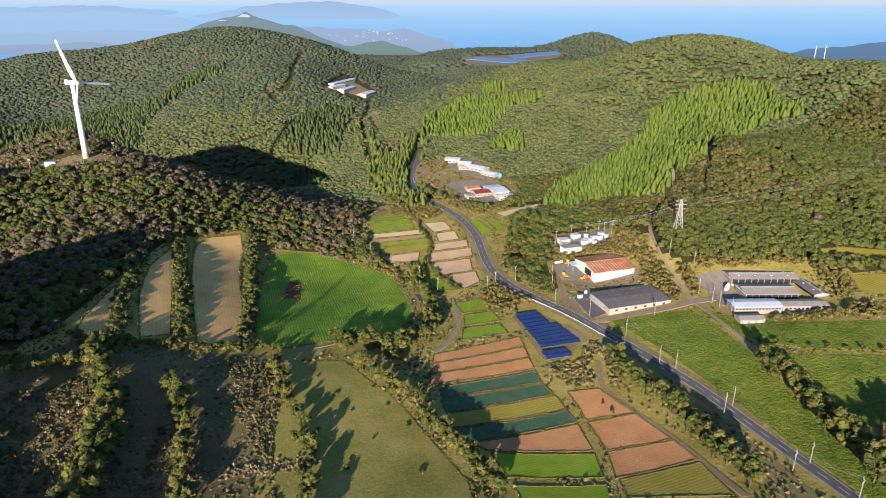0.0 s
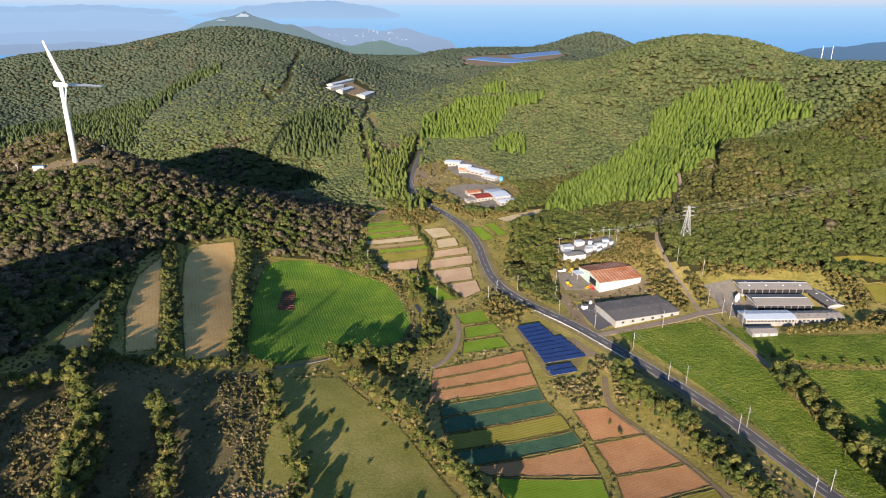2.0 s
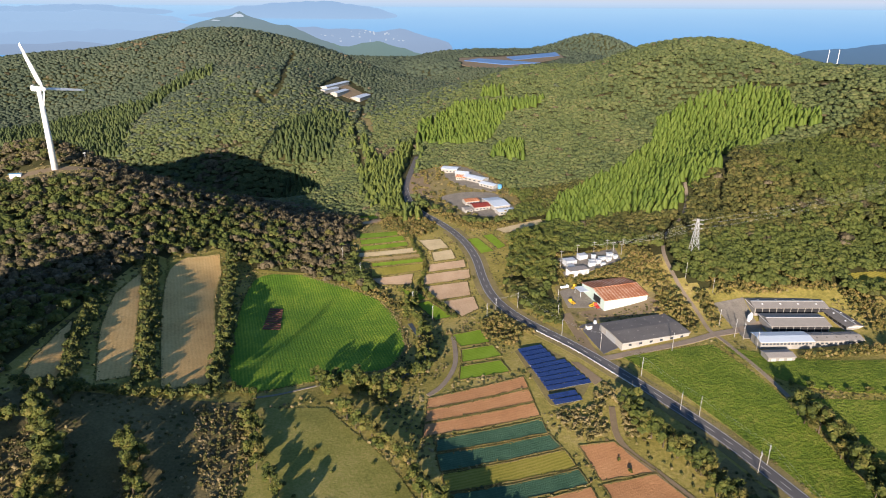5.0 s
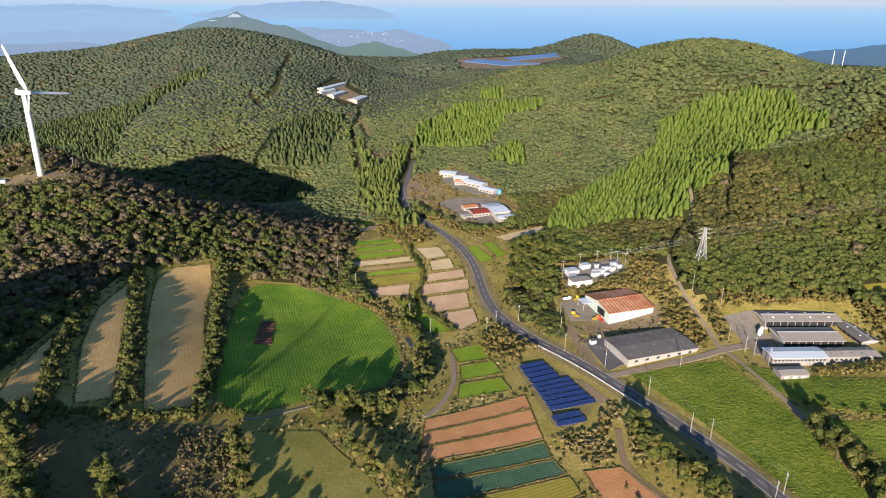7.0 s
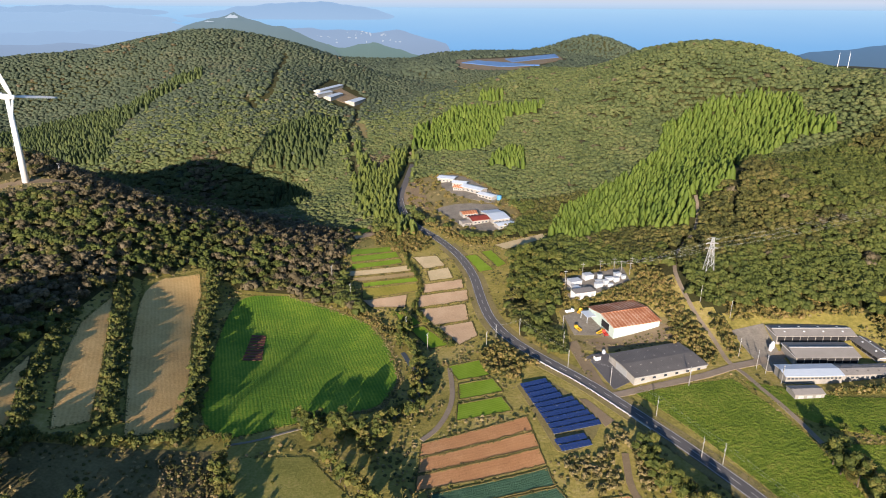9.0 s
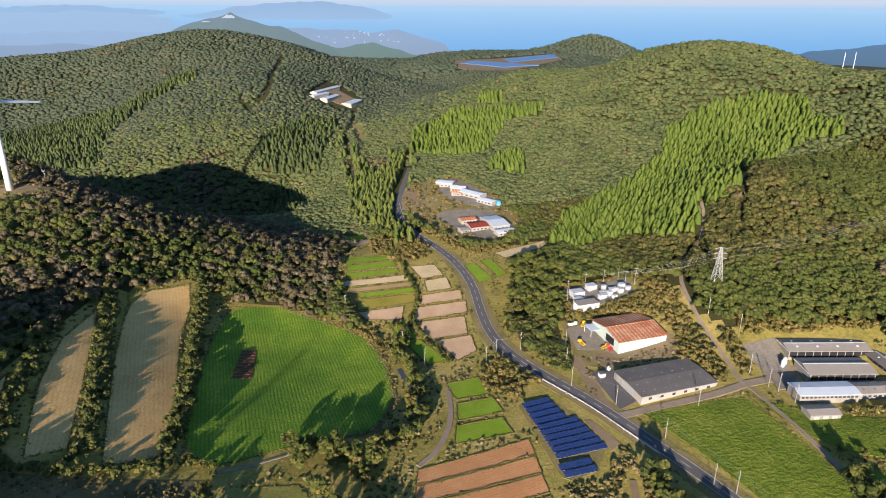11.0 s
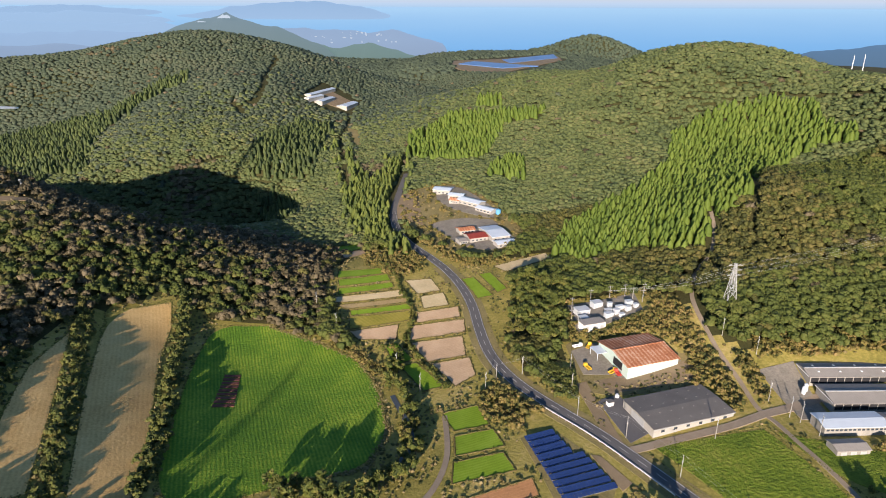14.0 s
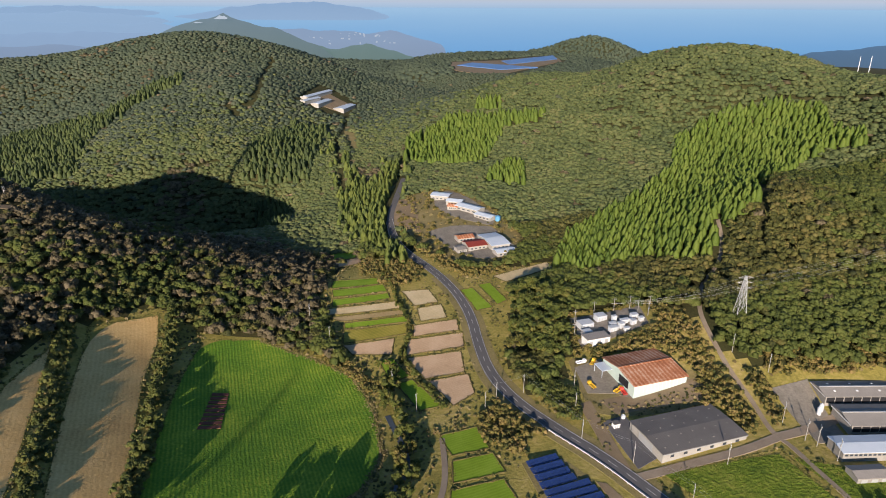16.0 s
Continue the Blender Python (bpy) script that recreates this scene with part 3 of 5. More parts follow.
def near_line(px, py, line, reach):
    res = np.zeros(px.shape, bool)
    p = even(line, max(3, int(length(line) / 4)))
    for (x0, y0), (x1, y1) in zip(p[:-1], p[1:]):
        dx, dy = x1 - x0, y1 - y0
        s = np.clip(((px - x0) * dx + (py - y0) * dy) / (dx * dx + dy * dy + 1e-9), 0, 1)
        res |= np.hypot(px - x0 - s * dx, py - y0 - s * dy) < reach
    return res


def ball(sub):
    bm = bmesh.new()
    bmesh.ops.create_icosphere(bm, subdivisions=sub, radius=1)
    bm.verts.ensure_lookup_table()
    v, f = np.array([x.co for x in bm.verts]), np.array([[x.index for x in t.verts] for t in bm.faces])
    bm.free()
    return v, f


rng = np.random.default_rng(7)


def dome(sides, rings, low=-0.35):
    """An open-bottomed cap of leaves, 1 in radius: rings from just under its widest part up to the top."""
    el = np.linspace(low, math.pi / 2, rings + 1)[:-1]
    a = np.arange(sides) / sides * 6.2832
    v = [np.stack([np.cos(e) * np.cos(a + 0.5 * i), np.cos(e) * np.sin(a + 0.5 * i), np.full(sides, np.sin(e))], 1) for i, e in enumerate(el)]
    v = np.vstack(v + [np.array([[0, 0, 1.0]])])
    f = []
    for i in range(rings - 1):
        for k in range(sides):
            p, q = i * sides + k, i * sides + (k + 1) % sides
            f += [(p, q, q + sides), (p, q + sides, p + sides)]
    f += [((rings - 1) * sides + k, (rings - 1) * sides + (k + 1) % sides, rings * sides) for k in range(sides)]
    return v, np.array(f)


def clump_crown(k, sides, rings, flat=0.8, big=(0.34, 0.52)):
    """A crown about 1 in radius and 1 to 1.5 high: k uneven leaf clumps on a rounded top."""
    bv, bf = dome(sides, rings)
    vs, fs, n = [], [], 0
    for i in range(k):
        a, ring = i * 2.4 + rng.uniform(-0.5, 0.5), math.sqrt((i + rng.uniform(0, 0.6)) / k) * 0.72
        r = rng.uniform(*big) if k > 1 else 1.0
        c = np.array([ring * math.cos(a), ring * math.sin(a), flat * (1.0 - 0.8 * ring ** 2) * rng.uniform(0.85, 1.08) - 0.1]) if k > 1 else np.zeros(3)
        v = bv * (1 + rng.normal(0, 0.17, (len(bv), 1))) * r * np.array([1, 1, rng.uniform(0.75, 1.0)]) + c
        vs.append(v), fs.append(bf + n)
        n += len(v)
    return np.vstack(vs), np.vstack(fs)


def flaked(crown, n):
    """Adds n loose sprays of leaves that stand off a crown."""
    v, f = crown
    k = len(v)
    p = v[rng.integers(0, k, n)] * rng.uniform(1.0, 1.18, (n, 1))
    u, w = rng.normal(0, 0.12, (n, 3)), rng.normal(0, 0.12, (n, 3))
    tri = np.stack([p - u, p + w, p + u + np.array([0, 0, 0.05])], 1).reshape(-1, 3)
    return np.vstack([v, tri]), np.vstack([f, (k + np.arange(3 * n)).reshape(n, 3)])


def cone_crown(sides, tiers):
    """A full pointed crown, 1 in radius and 1 high: ragged tiers of twigs that taper in a rounded line."""
    zs = np.linspace(0.05, 0.9, 2 * tiers)
    vs = []
    a = np.arange(sides) / sides * 6.2832
    for i, z in enumerate(zs):
        r = (1 - z ** 1.9) ** 0.75 * (1.05 if i % 2 == 0 else 0.88) * rng.uniform(0.82, 1.12, sides)
        vs.append(np.stack([r * np.cos(a + 0.3 * i), r * np.sin(a + 0.3 * i), z + rng.uniform(-0.035, 0.035, sides)], 1))
    vs.append(np.array([[rng.normal(0, 0.04), rng.normal(0, 0.04), 1.0]]))
    f = []
    for i in range(len(zs) - 1):
        for k in range(sides):
            p, q = i * sides + k, i * sides + (k + 1) % sides
            f += [(p, q, q + sides), (p, q + sides, p + sides)]
    top = len(zs) * sides
    f += [(top - sides + k, top - sides + (k + 1) % sides, top) for k in range(sides)]
    return np.vstack(vs), np.array(f)


def plant(name, x, y, r, h, kinds, material, label, tall=False, smooth=False, rise=1.05):
    """Many trees or bushes as one joined mesh; r, h: radius and height of each."""
    z = land(x, y)
    turn = rng.uniform(0, 6.283, len(x))
    pick = rng.integers(0, len(kinds), len(x))
    vs, fs, n = [], [], 0
    for k, (tv, tf) in enumerate(kinds):
        i = np.nonzero(pick == k)[0]
        if not len(i):
            continue
        c, s = np.cos(turn[i])[:, None], np.sin(turn[i])[:, None]
        vx = (tv[None, :, 0] * c - tv[None, :, 1] * s) * r[i, None] + x[i, None]
        vy = (tv[None, :, 0] * s + tv[None, :, 1] * c) * r[i, None] + y[i, None]
        vz = tv[None, :, 2] * (h[i, None] if tall else rise * r[i, None]) + z[i, None] + (0 if tall else np.maximum(h[i, None] - 1.3 * r[i, None], -0.2 * r[i, None]))
        v = np.stack([vx, vy, vz], -1).reshape(-1, 3)
        f = (tf[None] + (np.arange(len(i)) * len(tv))[:, None, None]).reshape(-1, 3) + n
        vs.append(v), fs.append(f)
        n += len(v)
    ob = new(name, np_mesh(name, np.vstack(vs), np.vstack(fs), material, smooth))
    return tagged(ob, label, "woods" if "shrub" not in name else "shrubs", kind="stuff")


VALLEY = [(-205, 120), (-203, 262), (-189, 290), (-192, 350), (-190, 395), (-189, 442), (-158, 494), (-124, 481), (-94, 481), (-62, 466), (-44, 451), (-36, 447), (-50, 478), (-58, 510), (-66, 560), (-50, 600), (-14, 606), (8, 592), (40, 548),
          (100, 568), (102, 545), (62, 518), (58, 480), (50, 440), (60, 405), (80, 425), (84, 446), (90, 484), (138, 486), (156, 454), (160, 424), (170, 416), (250, 412), (262, 395), (320, 380), (320, 120)]
WORKS_SLOPE = [(-24, 742), (2, 750), (30, 745), (70, 668), (84, 604), (62, 560), (38, 556), (14, 584), (-4, 612), (-20, 680)]
ROADSIDE_GROVE = [(52, 442), (78, 434), (92, 505), (64, 516)]
CLEAR = [WORKS_SLOPE, ROADSIDE_GROVE, [(-352, 502), (-318, 520), (-282, 526), (-264, 542), (-268, 570), (-318, 562), (-350, 540)], [(50, 374), (67, 376), (92, 336), (78, 306), (55, 304)], [(60, 1560), (60, 1850), (360, 2090), (370, 1880), (200, 1540)], [(82, 430), (97, 435), (106, 401), (84, 405)], [(87, 378), (99, 381), (108, 354), (94, 345)], [(175, 405), (194, 406), (193, 381), (179, 358), (176, 380)], [(12, 738), (31, 737), (66, 660), (60, 641), (28, 662), (14, 694)], [(6, 639), (28, 645), (60, 639), (75, 593), (54, 570), (30, 586)], [(94, 478), (131, 476), (128, 456), (92, 449)], [(90, 446), (104, 443), (136, 458), (136, 481), (92, 482)], [(-186, 1085), (-166, 1184), (-140, 1188), (-100, 1164), (-106, 1088), (-135, 1076)], [(-23, 739), (-7, 738), (0, 642), (-25, 686)], [(49, 361), (63, 364), (83, 328), (75, 311), (58, 308)],
         [(172, 408), (240, 408), (250, 350), (172, 340)], [(97, 353), (146, 361), (146, 391), (97, 386)], [(83, 402), (104, 396), (140, 407), (134, 434), (112, 438), (84, 434)]]
CEDARS = [[(95, 556), (117, 612), (151, 635), (189, 656), (217, 679), (241, 741), (276, 758), (308, 760), (343, 755), (368, 733), (364, 710), (375, 665), (369, 655), (348, 675), (323, 666), (268, 615), (231, 554), (214, 544), (203, 538), (191, 512), (175, 516), (158, 534), (141, 542), (111, 535)],
          [(-20, 873), (-18, 949), (15, 958), (36, 978), (77, 925), (140, 874), (134, 862), (96, 876), (78, 836), (62, 806), (21, 840)], [(63, 745), (74, 780), (91, 785), (104, 767), (97, 724)], [(66, 960), (73, 978), (97, 953), (95, 926)]]
DARK_CEDARS = [[(-208, 914), (-167, 1009), (-129, 1020), (-128, 890), (-133, 863), (-201, 873)], [(-117, 980), (-90, 900), (-58, 793), (-50, 822), (-28, 884), (-21, 892), (-19, 804), (-23, 729), (-27, 673), (-8, 586), (-13, 569), (-40, 633), (-71, 717), (-85, 804)],
               [(-192, 852), (-174, 855), (-149, 839), (-128, 730), (-144, 717), (-190, 839)], [(-467, 871), (-492, 1011), (-433, 1043), (-377, 1129), (-356, 1137), (-349, 1095), (-395, 1038), (-412, 964), (-398, 863)]]
# narrow gullies and cuttings where no trees stand
GULLIES = [([(-248, 1251), (-243, 1169), (-230, 1074), (-230, 1036), (-237, 1027)], 4.6), ([(-256, 1020), (-243, 996)], 4), ([(-113, 1088), (-104, 1040), (-110, 972), (-99, 901), (-90, 851), (-82, 807)], 4.5), ([(-29, 915), (-21, 868), (-24, 816), (-29, 768), (-31, 725)], 3.5),
           ([(339, 762), (380, 743), (412, 703)], 3.0), ([(267, 628), (250, 590), (236, 553), (227, 533), (219, 511)], 3.5)]
BARE = [[(-106, 1022), (-88, 1008), (-76, 935), (-90, 930)]]


def scatter(x0, x1, y0, y1, step, wedge=True):
    gx, gy = np.meshgrid(np.arange(x0, x1, step), np.arange(y0, y1, step), indexing="ij")
    x, y = gx.ravel() + rng.uniform(-0.42, 0.42, gx.size) * step, gy.ravel() + rng.uniform(-0.42, 0.42, gx.size) * step
    if wedge:
        keep = np.abs(x) < 0.71 * y + 45
        x, y = x[keep], y[keep]
    bad = np.zeros(x.shape, bool)
    for p in OPEN + CLEAR + BARE:
        bad |= inside(x, y, p)
    for line, reach in LINES:
        bad |= near_line(x, y, line, reach + 1.5)
    for line, reach in GULLIES:
        bad |= near_line(x, y, line, reach)
    return x[~bad], y[~bad]


def in_any(x, y, polys):
    res = np.zeros(x.shape, bool)
    for p in polys:
        res |= inside(x, y, p)
    return res


def thinned(x, y):
    """Trees to leave out where the hills fall away northwards: the lee slopes carry open woods."""
    fall = (land(x, y + 12) - land(x, y - 12)) / 24
    return (y > 640) & (fall < np.where(y < 1000, -0.21, -0.13)) & (rng.uniform(0, 1, len(x)) < 0.85)


def patches(x, y, size):
    """Slow noise, 0 to 1, to mix kinds of tree over the hills."""
    return np.array([noise.noise((a / size, b / size, 3.7)) for a, b in zip(x, y)]) * 0.8 + 0.5


FINE = [flaked(clump_crown(6, 6, 2, 0.8, (0.4, 0.6)), 36) for _ in range(14)]
MIDDLE = [flaked(clump_crown(3, 6, 2, 0.6, (0.5, 0.75)), 6) for _ in range(14)]
FAR = [clump_crown(1, 6, 2) for _ in range(14)]
SPIRES = [cone_crown(7, 2) for _ in range(10)]
SPIRES_FAR = [cone_crown(6, 2) for _ in range(8)]
WOOD_LABELS = ("dense evergreen broadleaf woods on the hills", "thinning brownish autumn woods on the hills", "olive green broadleaf woods on the hills")

for y0, y1, step, kinds in ((120, 640, 5.1, FINE), (640, 1000, 5.0, MIDDLE), (1000, 1560, 5.6, FAR)):
    x, y = scatter(-1250, 1250, y0, y1, step)
    out = ~inside(x, y, VALLEY) & ~thinned(x, y)
    x, y = x[out], y[out]
    near = y0 < 600
    mix = patches(x, y, 90) + rng.normal(0, 0.12, len(x))
    bright, dark = in_any(x, y, CEDARS), in_any(x, y, DARK_CEDARS) & (rng.uniform(0, 1, len(x)) < 0.85)
    ridge = (x < -60) & near
    loose = mix + rng.normal(0, 0.24, len(x))
    brown = ~bright & ~dark & (((x < 60) & (mix > 0.96)) | (ridge & (loose > 0.52)) | (rng.uniform(0, 1, len(x)) < 0.012))
    olive = ~bright & ~dark & ~brown & ((ridge & (loose > 0.33)) | (near & (mix > 0.66)))
    green = ~(bright | dark | brown | olive)
    size = step * (rng.uniform(0.62, 1.08, len(x)) if near else rng.uniform(0.85, 1.35, len(x)) if y0 < 900 else rng.uniform(0.7, 1.05, len(x)))
    tall = np.where(ridge, rng.uniform(3.0, 8.0, len(x)), rng.uniform(6.6, 9.0, len(x))) if near else rng.uniform(6.3, 8.4, len(x))
    size = np.where(ridge, size * rng.uniform(0.6, 1.05, len(x)), size)
    # farther woods take the leaf colour that holds the haze
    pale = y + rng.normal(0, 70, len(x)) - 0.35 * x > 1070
    for sel, m, lab in ((green & (near | ~pale), LEAF if near else HILL_LEAF, WOOD_LABELS[0]), (green & pale & (not near), HAZED_LEAF, WOOD_LABELS[0]), (brown, AUTUMN, WOOD_LABELS[1]), (olive, OLIVE_LEAF, WOOD_LABELS[2])):
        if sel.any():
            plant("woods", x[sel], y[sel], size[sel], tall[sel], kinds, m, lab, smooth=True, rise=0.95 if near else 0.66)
for y0, y1, step, spires in ((480, 800, 4.8, SPIRES), (800, 1300, 5.4, SPIRES_FAR)):
    x, y = scatter(-800, 500, y0, y1, step)
    bright = in_any(x, y, CEDARS)
    dark = in_any(x + rng.normal(0, 5, len(x)), y, DARK_CEDARS) | ((y > 700) & (y < 1050) & (x < -430) & (patches(x, y, 130) + rng.normal(0, 0.07, len(x)) > 0.6))
    for sel, m, lab in ((bright, CEDAR, "sunlit yellow green cedar plantation"), (dark & ~bright & (x < -122), CEDAR_DARK, "dark green cedar plantation"), (dark & ~bright & (x >= -122), CEDAR_MID, "green cedars along the ravine and the road")):
        if sel.any():
            plant("woods", x[sel], y[sel], rng.uniform(0.5, 0.74, sel.sum()) * step, rng.uniform(8.0, 12.0, sel.sum()), spires, m, lab, True, True)
# two stands of unseen trees, added to cast ragged shade on the terraces
x, y = scatter(-300, -100, 30, 160, 9.0, False)
plant("woods", x, y, rng.uniform(3.6, 6.5, len(x)), rng.uniform(6, 12, len(x)), FINE, LEAF, "unseen hilltop woods added to shade the terraces", smooth=True)
x, y = scatter(-232, -190, 188, 240, 6.0, False)
plant("woods", x, y, rng.uniform(3.4, 5.0, len(x)), rng.uniform(9, 14, len(x)), FINE, LEAF, "unseen tall trees added to shade the neglected terraces", smooth=True)
x, y = scatter(-1000, 1100, 1560, 2420, 12)
out = ~thinned(x, y)
x, y = x[out], y[out]
# haze over these far woods is put into their leaf colour
plant("woods", x, y, rng.uniform(6.5, 9.5, len(x)), rng.uniform(6, 8, len(x)), FAR, HAZED_FAR_LEAF, "far coastal hill woods, leaf colour blued for haze", smooth=True)


# dark leaf litter under the woods
ground.data.materials.append(LITTER)
count = len(ground.data.polygons)
mid = np.empty(count * 3)
ground.data.polygons.foreach_get("center", mid)
mid = mid.reshape(-1, 3)
ground.data.polygons.foreach_set("material_index", (~(inside(mid[:, 0], mid[:, 1], VALLEY) | inside(mid[:, 0], mid[:, 1], WORKS_SLOPE))).astype(np.int32))


# ---- wind turbine ----
def wind_turbine(x, y, hub, blade, facing, first):
    top = new("wind_turbine")
    top.location = at(x, y)
    tagged(top, "tall white three bladed wind turbine on a hilltop", "wind turbine")
    bm = bmesh.new()
    rod(bm, (0, 0, -1), (0, 0, hub - 1.6), 2.5, 1.6, 24)
    part("tower", bm, PAINT_WHITE, top, smooth=True)
    m = Matrix.Translation((0, 0, hub)) @ Matrix.Rotation(facing, 4, "Z")
    bm = bmesh.new()
    box(bm, -6.5, 3.8, -1.7, 1.7, -1.7, 1.9, m)
    bmesh.ops.bevel(bm, geom=bm.edges[:], offset=0.5, segments=2, affect="EDGES")
    nac = part("nacelle", bm, PAINT_WHITE, top)
    bm = bmesh.new()
    box(bm, -6.2, -4.6, -0.7, 0.7, 1.9, 2.8, m)
    part("cooler", bm, PAINT_WHITE, nac)
    bm = bmesh.new()
    r = bmesh.ops.create_uvsphere(bm, u_segments=16, v_segments=10, radius=1.7)
    bmesh.ops.transform(bm, matrix=m @ Matrix.Translation((5.2, 0, 0)) @ Matrix.Diagonal((1.2, 1, 1, 1)), verts=r["verts"])
    part("hub", bm, PAINT_WHITE, top, smooth=True)
    for turn in (first, first + 2.5, first + 4.19):
        bm = bmesh.new()
        rings = []
        for s in range(13):
            u = s / 12
            chord = 1.3 + 2.7 * math.sin(min(1, u / 0.2) * 1.57) * (1 - u) ** 0.75 if u > 0.02 else 1.3
            thick = 1.1 * (1 - u) ** 1.6 + 0.12
            twist = radians(40 + 30 * (1 - u) ** 2)
            ring = []
            for a in np.linspace(0, 6.283, 11)[:-1]:
                c, t = math.cos(a) * chord / 2 - 0.18 * chord, math.sin(a) * thick / 2
                ring.append(bm.verts.new(((t * math.cos(twist) + c * math.sin(twist)) + 0.9 * u * u, c * math.cos(twist) - t * math.sin(twist), 1.2 + u * (blade - 1.2))))
            rings.append(ring)
        for p, q in zip(rings[:-1], rings[1:]):
            for i in range(10):
                bm.faces.new((p[i], p[(i + 1) % 10], q[(i + 1) % 10], q[i]))
        bm.faces.new(rings[-1]), bm.faces.new(rings[0][::-1])
        bmesh.ops.transform(bm, matrix=m @ Matrix.Translation((5.4, 0, 0)) @ Matrix.Rotation(turn, 4, "X"), verts=bm.verts[:])
        part("blade", bm, PAINT_WHITE, top, smooth=True)
    return top


wind_turbine(-297, 551, 62.5, 37, radians(-18), radians(22))
# unseen tapering tower, added on the southern hill to cast the green field's shadow
shadow_tower = new("radio_tower")
shadow_tower.location = at(-206, -150)
tagged(shadow_tower, "unseen tapering tower added to cast a shadow on the green field", "tower")
bm = bmesh.new()
rod(bm, (0, 0, -2), (0, 0, 42), 2.6, 0.9, 16)
part("pole", bm, PAINT_WHITE, shadow_tower, smooth=True)
bm = bmesh.new()
rod(bm, (0, 0, 42), (0, 0, 46), 0.3, 0.1, 8)
part("antenna", bm, PAINT_WHITE, shadow_tower)
for x, y, top in ((506, 905, 124), (519, 905, 124)):
    tower = new("radio_tower")
    tower.location = at(x, y)
    tagged(tower, "slim white tower on the wooded ridge", "tower", "ridge towers")
    h = top - tower.location.z
    bm = bmesh.new()
    rod(bm, (0, 0, -1), (0, 0, h), 0.5, 0.35, 10)
    part("pole", bm, PAINT_WHITE, tower, smooth=True)
    bm = bmesh.new()
    rod(bm, (0, 0, h - 0.2), (0, 0, h + 2), 0.25, 0.1, 6)
    part("antenna", bm, PAINT_WHITE, tower)


# ---- buildings ----
RUST = surface("rusty_sheet_roof", [(0.27, 0.09, 0.042), (0.47, 0.19, 0.09), (0.68, 0.5, 0.38)], 0.12, 1.2, 0.7, 0.2, 0.03, rows=(-17, 2.2, 0.14))
RED_ROOF = surface("dark_red_roof", [(0.2, 0.03, 0.02), (0.3, 0.06, 0.045)], 0.2, 1.5, 0.7, 0.2, 0.05)
GREY_ROOF = surface("weathered_grey_roof", [(0.115, 0.107, 0.104), (0.185, 0.172, 0.162)], 0.12, 1.5, 0.85, 0.3, 0.05, rows=(-17, 1.1, 0.1))
TAN_ROOF = surface("weathered_cement_roof", [(0.24, 0.22, 0.2), (0.36, 0.33, 0.3)], 0.12, 1.5, 0.85, 0.3, 0.05, rows=(0, 1.1, 0.1))
PALE_ROOF = surface("pale_blue_sheet_roof", [(0.5, 0.57, 0.66), (0.6, 0.66, 0.74)], 0.2, 2, 0.4, 0.1, 0.03, rows=(0, 0.8, 0.08))
WALL_CREAM = surface("cream_wall", [(0.3, 0.285, 0.26), (0.41, 0.39, 0.36)], 0.2, 2, 0.8, 0.1, 0.02)
WALL_MINT = surface("pale_mint_wall", [(0.42, 0.52, 0.48), (0.52, 0.62, 0.58)], 0.2, 2, 0.7, 0.1, 0.02)
WALL_GREY = surface("grey_concrete_wall", [(0.22, 0.21, 0.19), (0.34, 0.32, 0.3)], 0.2, 2, 0.85, 0.1, 0.02)
# flat panels in this colour stand for the shade inside open walls
DARK = surface("dark_inner_shade", [(0.015, 0.015, 0.018), (0.03, 0.03, 0.034)], 0.4, 2, 0.6, 0.0)


def prism(bm, L, W, z0, eave, ridge, over=0.0):
    """The roof planes of a gable running along x, as a closed slab."""
    t = 0.25
    a, b = L / 2 + over, W / 2 + over
    drop = (ridge - eave) / (W / 2) * over
    pts = [(-b, eave - drop), (0, ridge), (b, eave - drop), (b, eave - drop + t), (0, ridge + t), (-b, eave - drop + t)]
    lo, hi = [bm.verts.new((-a, y, z)) for y, z in pts], [bm.verts.new((a, y, z)) for y, z in pts]
    for i in range(6):
        j = (i + 1) % 6
        bm.faces.new((lo[i], lo[j], hi[j], hi[i]))
    for s in (lo, hi):
        bm.faces.new((s[0], s[1], s[4], s[5])), bm.faces.new((s[1], s[2], s[3], s[4]))
    bmesh.ops.recalc_face_normals(bm, faces=bm.faces[:])


def shed(name, x, y, turn, L, W, eave, ridge, walls, roof, label, ground=None, over=0.5, category="building"):
    """A long gabled building; z = 0 is its floor."""
    top = new(name)
    base = float(land(x, y)) if ground is None else ground
    top.matrix_world = Matrix.Translation((x, y, base)) @ Matrix.Rotation(radians(turn), 4, "Z")
    tagged(top, label, category)
    bm = bmesh.new()
    pts = [(-W / 2, -3), (W / 2, -3), (W / 2, eave), (0, ridge), (-W / 2, eave)]
    lo, hi = [bm.verts.new((-L / 2, p, q)) for p, q in pts], [bm.verts.new((L / 2, p, q)) for p, q in pts]
    bm.faces.new(lo), bm.faces.new(hi[::-1])
    for i in range(5):
        j = (i + 1) % 5
        if i not in (2, 3):
            bm.faces.new((lo[i], lo[j], hi[j], hi[i]))
    bmesh.ops.recalc_face_normals(bm, faces=bm.faces[:])
    part("wall", bm, walls, top)
    bm = bmesh.new()
    prism(bm, L, W, 0, eave, ridge, over)
    part("roof", bm, roof, top)
    return top




# ---- single trees and bushes ----
TREE_LEAF = surface("tree_leaves", [(0.024, 0.038, 0.009), (0.07, 0.09, 0.016), (0.122, 0.133, 0.026), (0.185, 0.165, 0.042)], 0.15, 1.6, 0.8, 1.0, 0.4, "island", 0.3, thin=0.2)
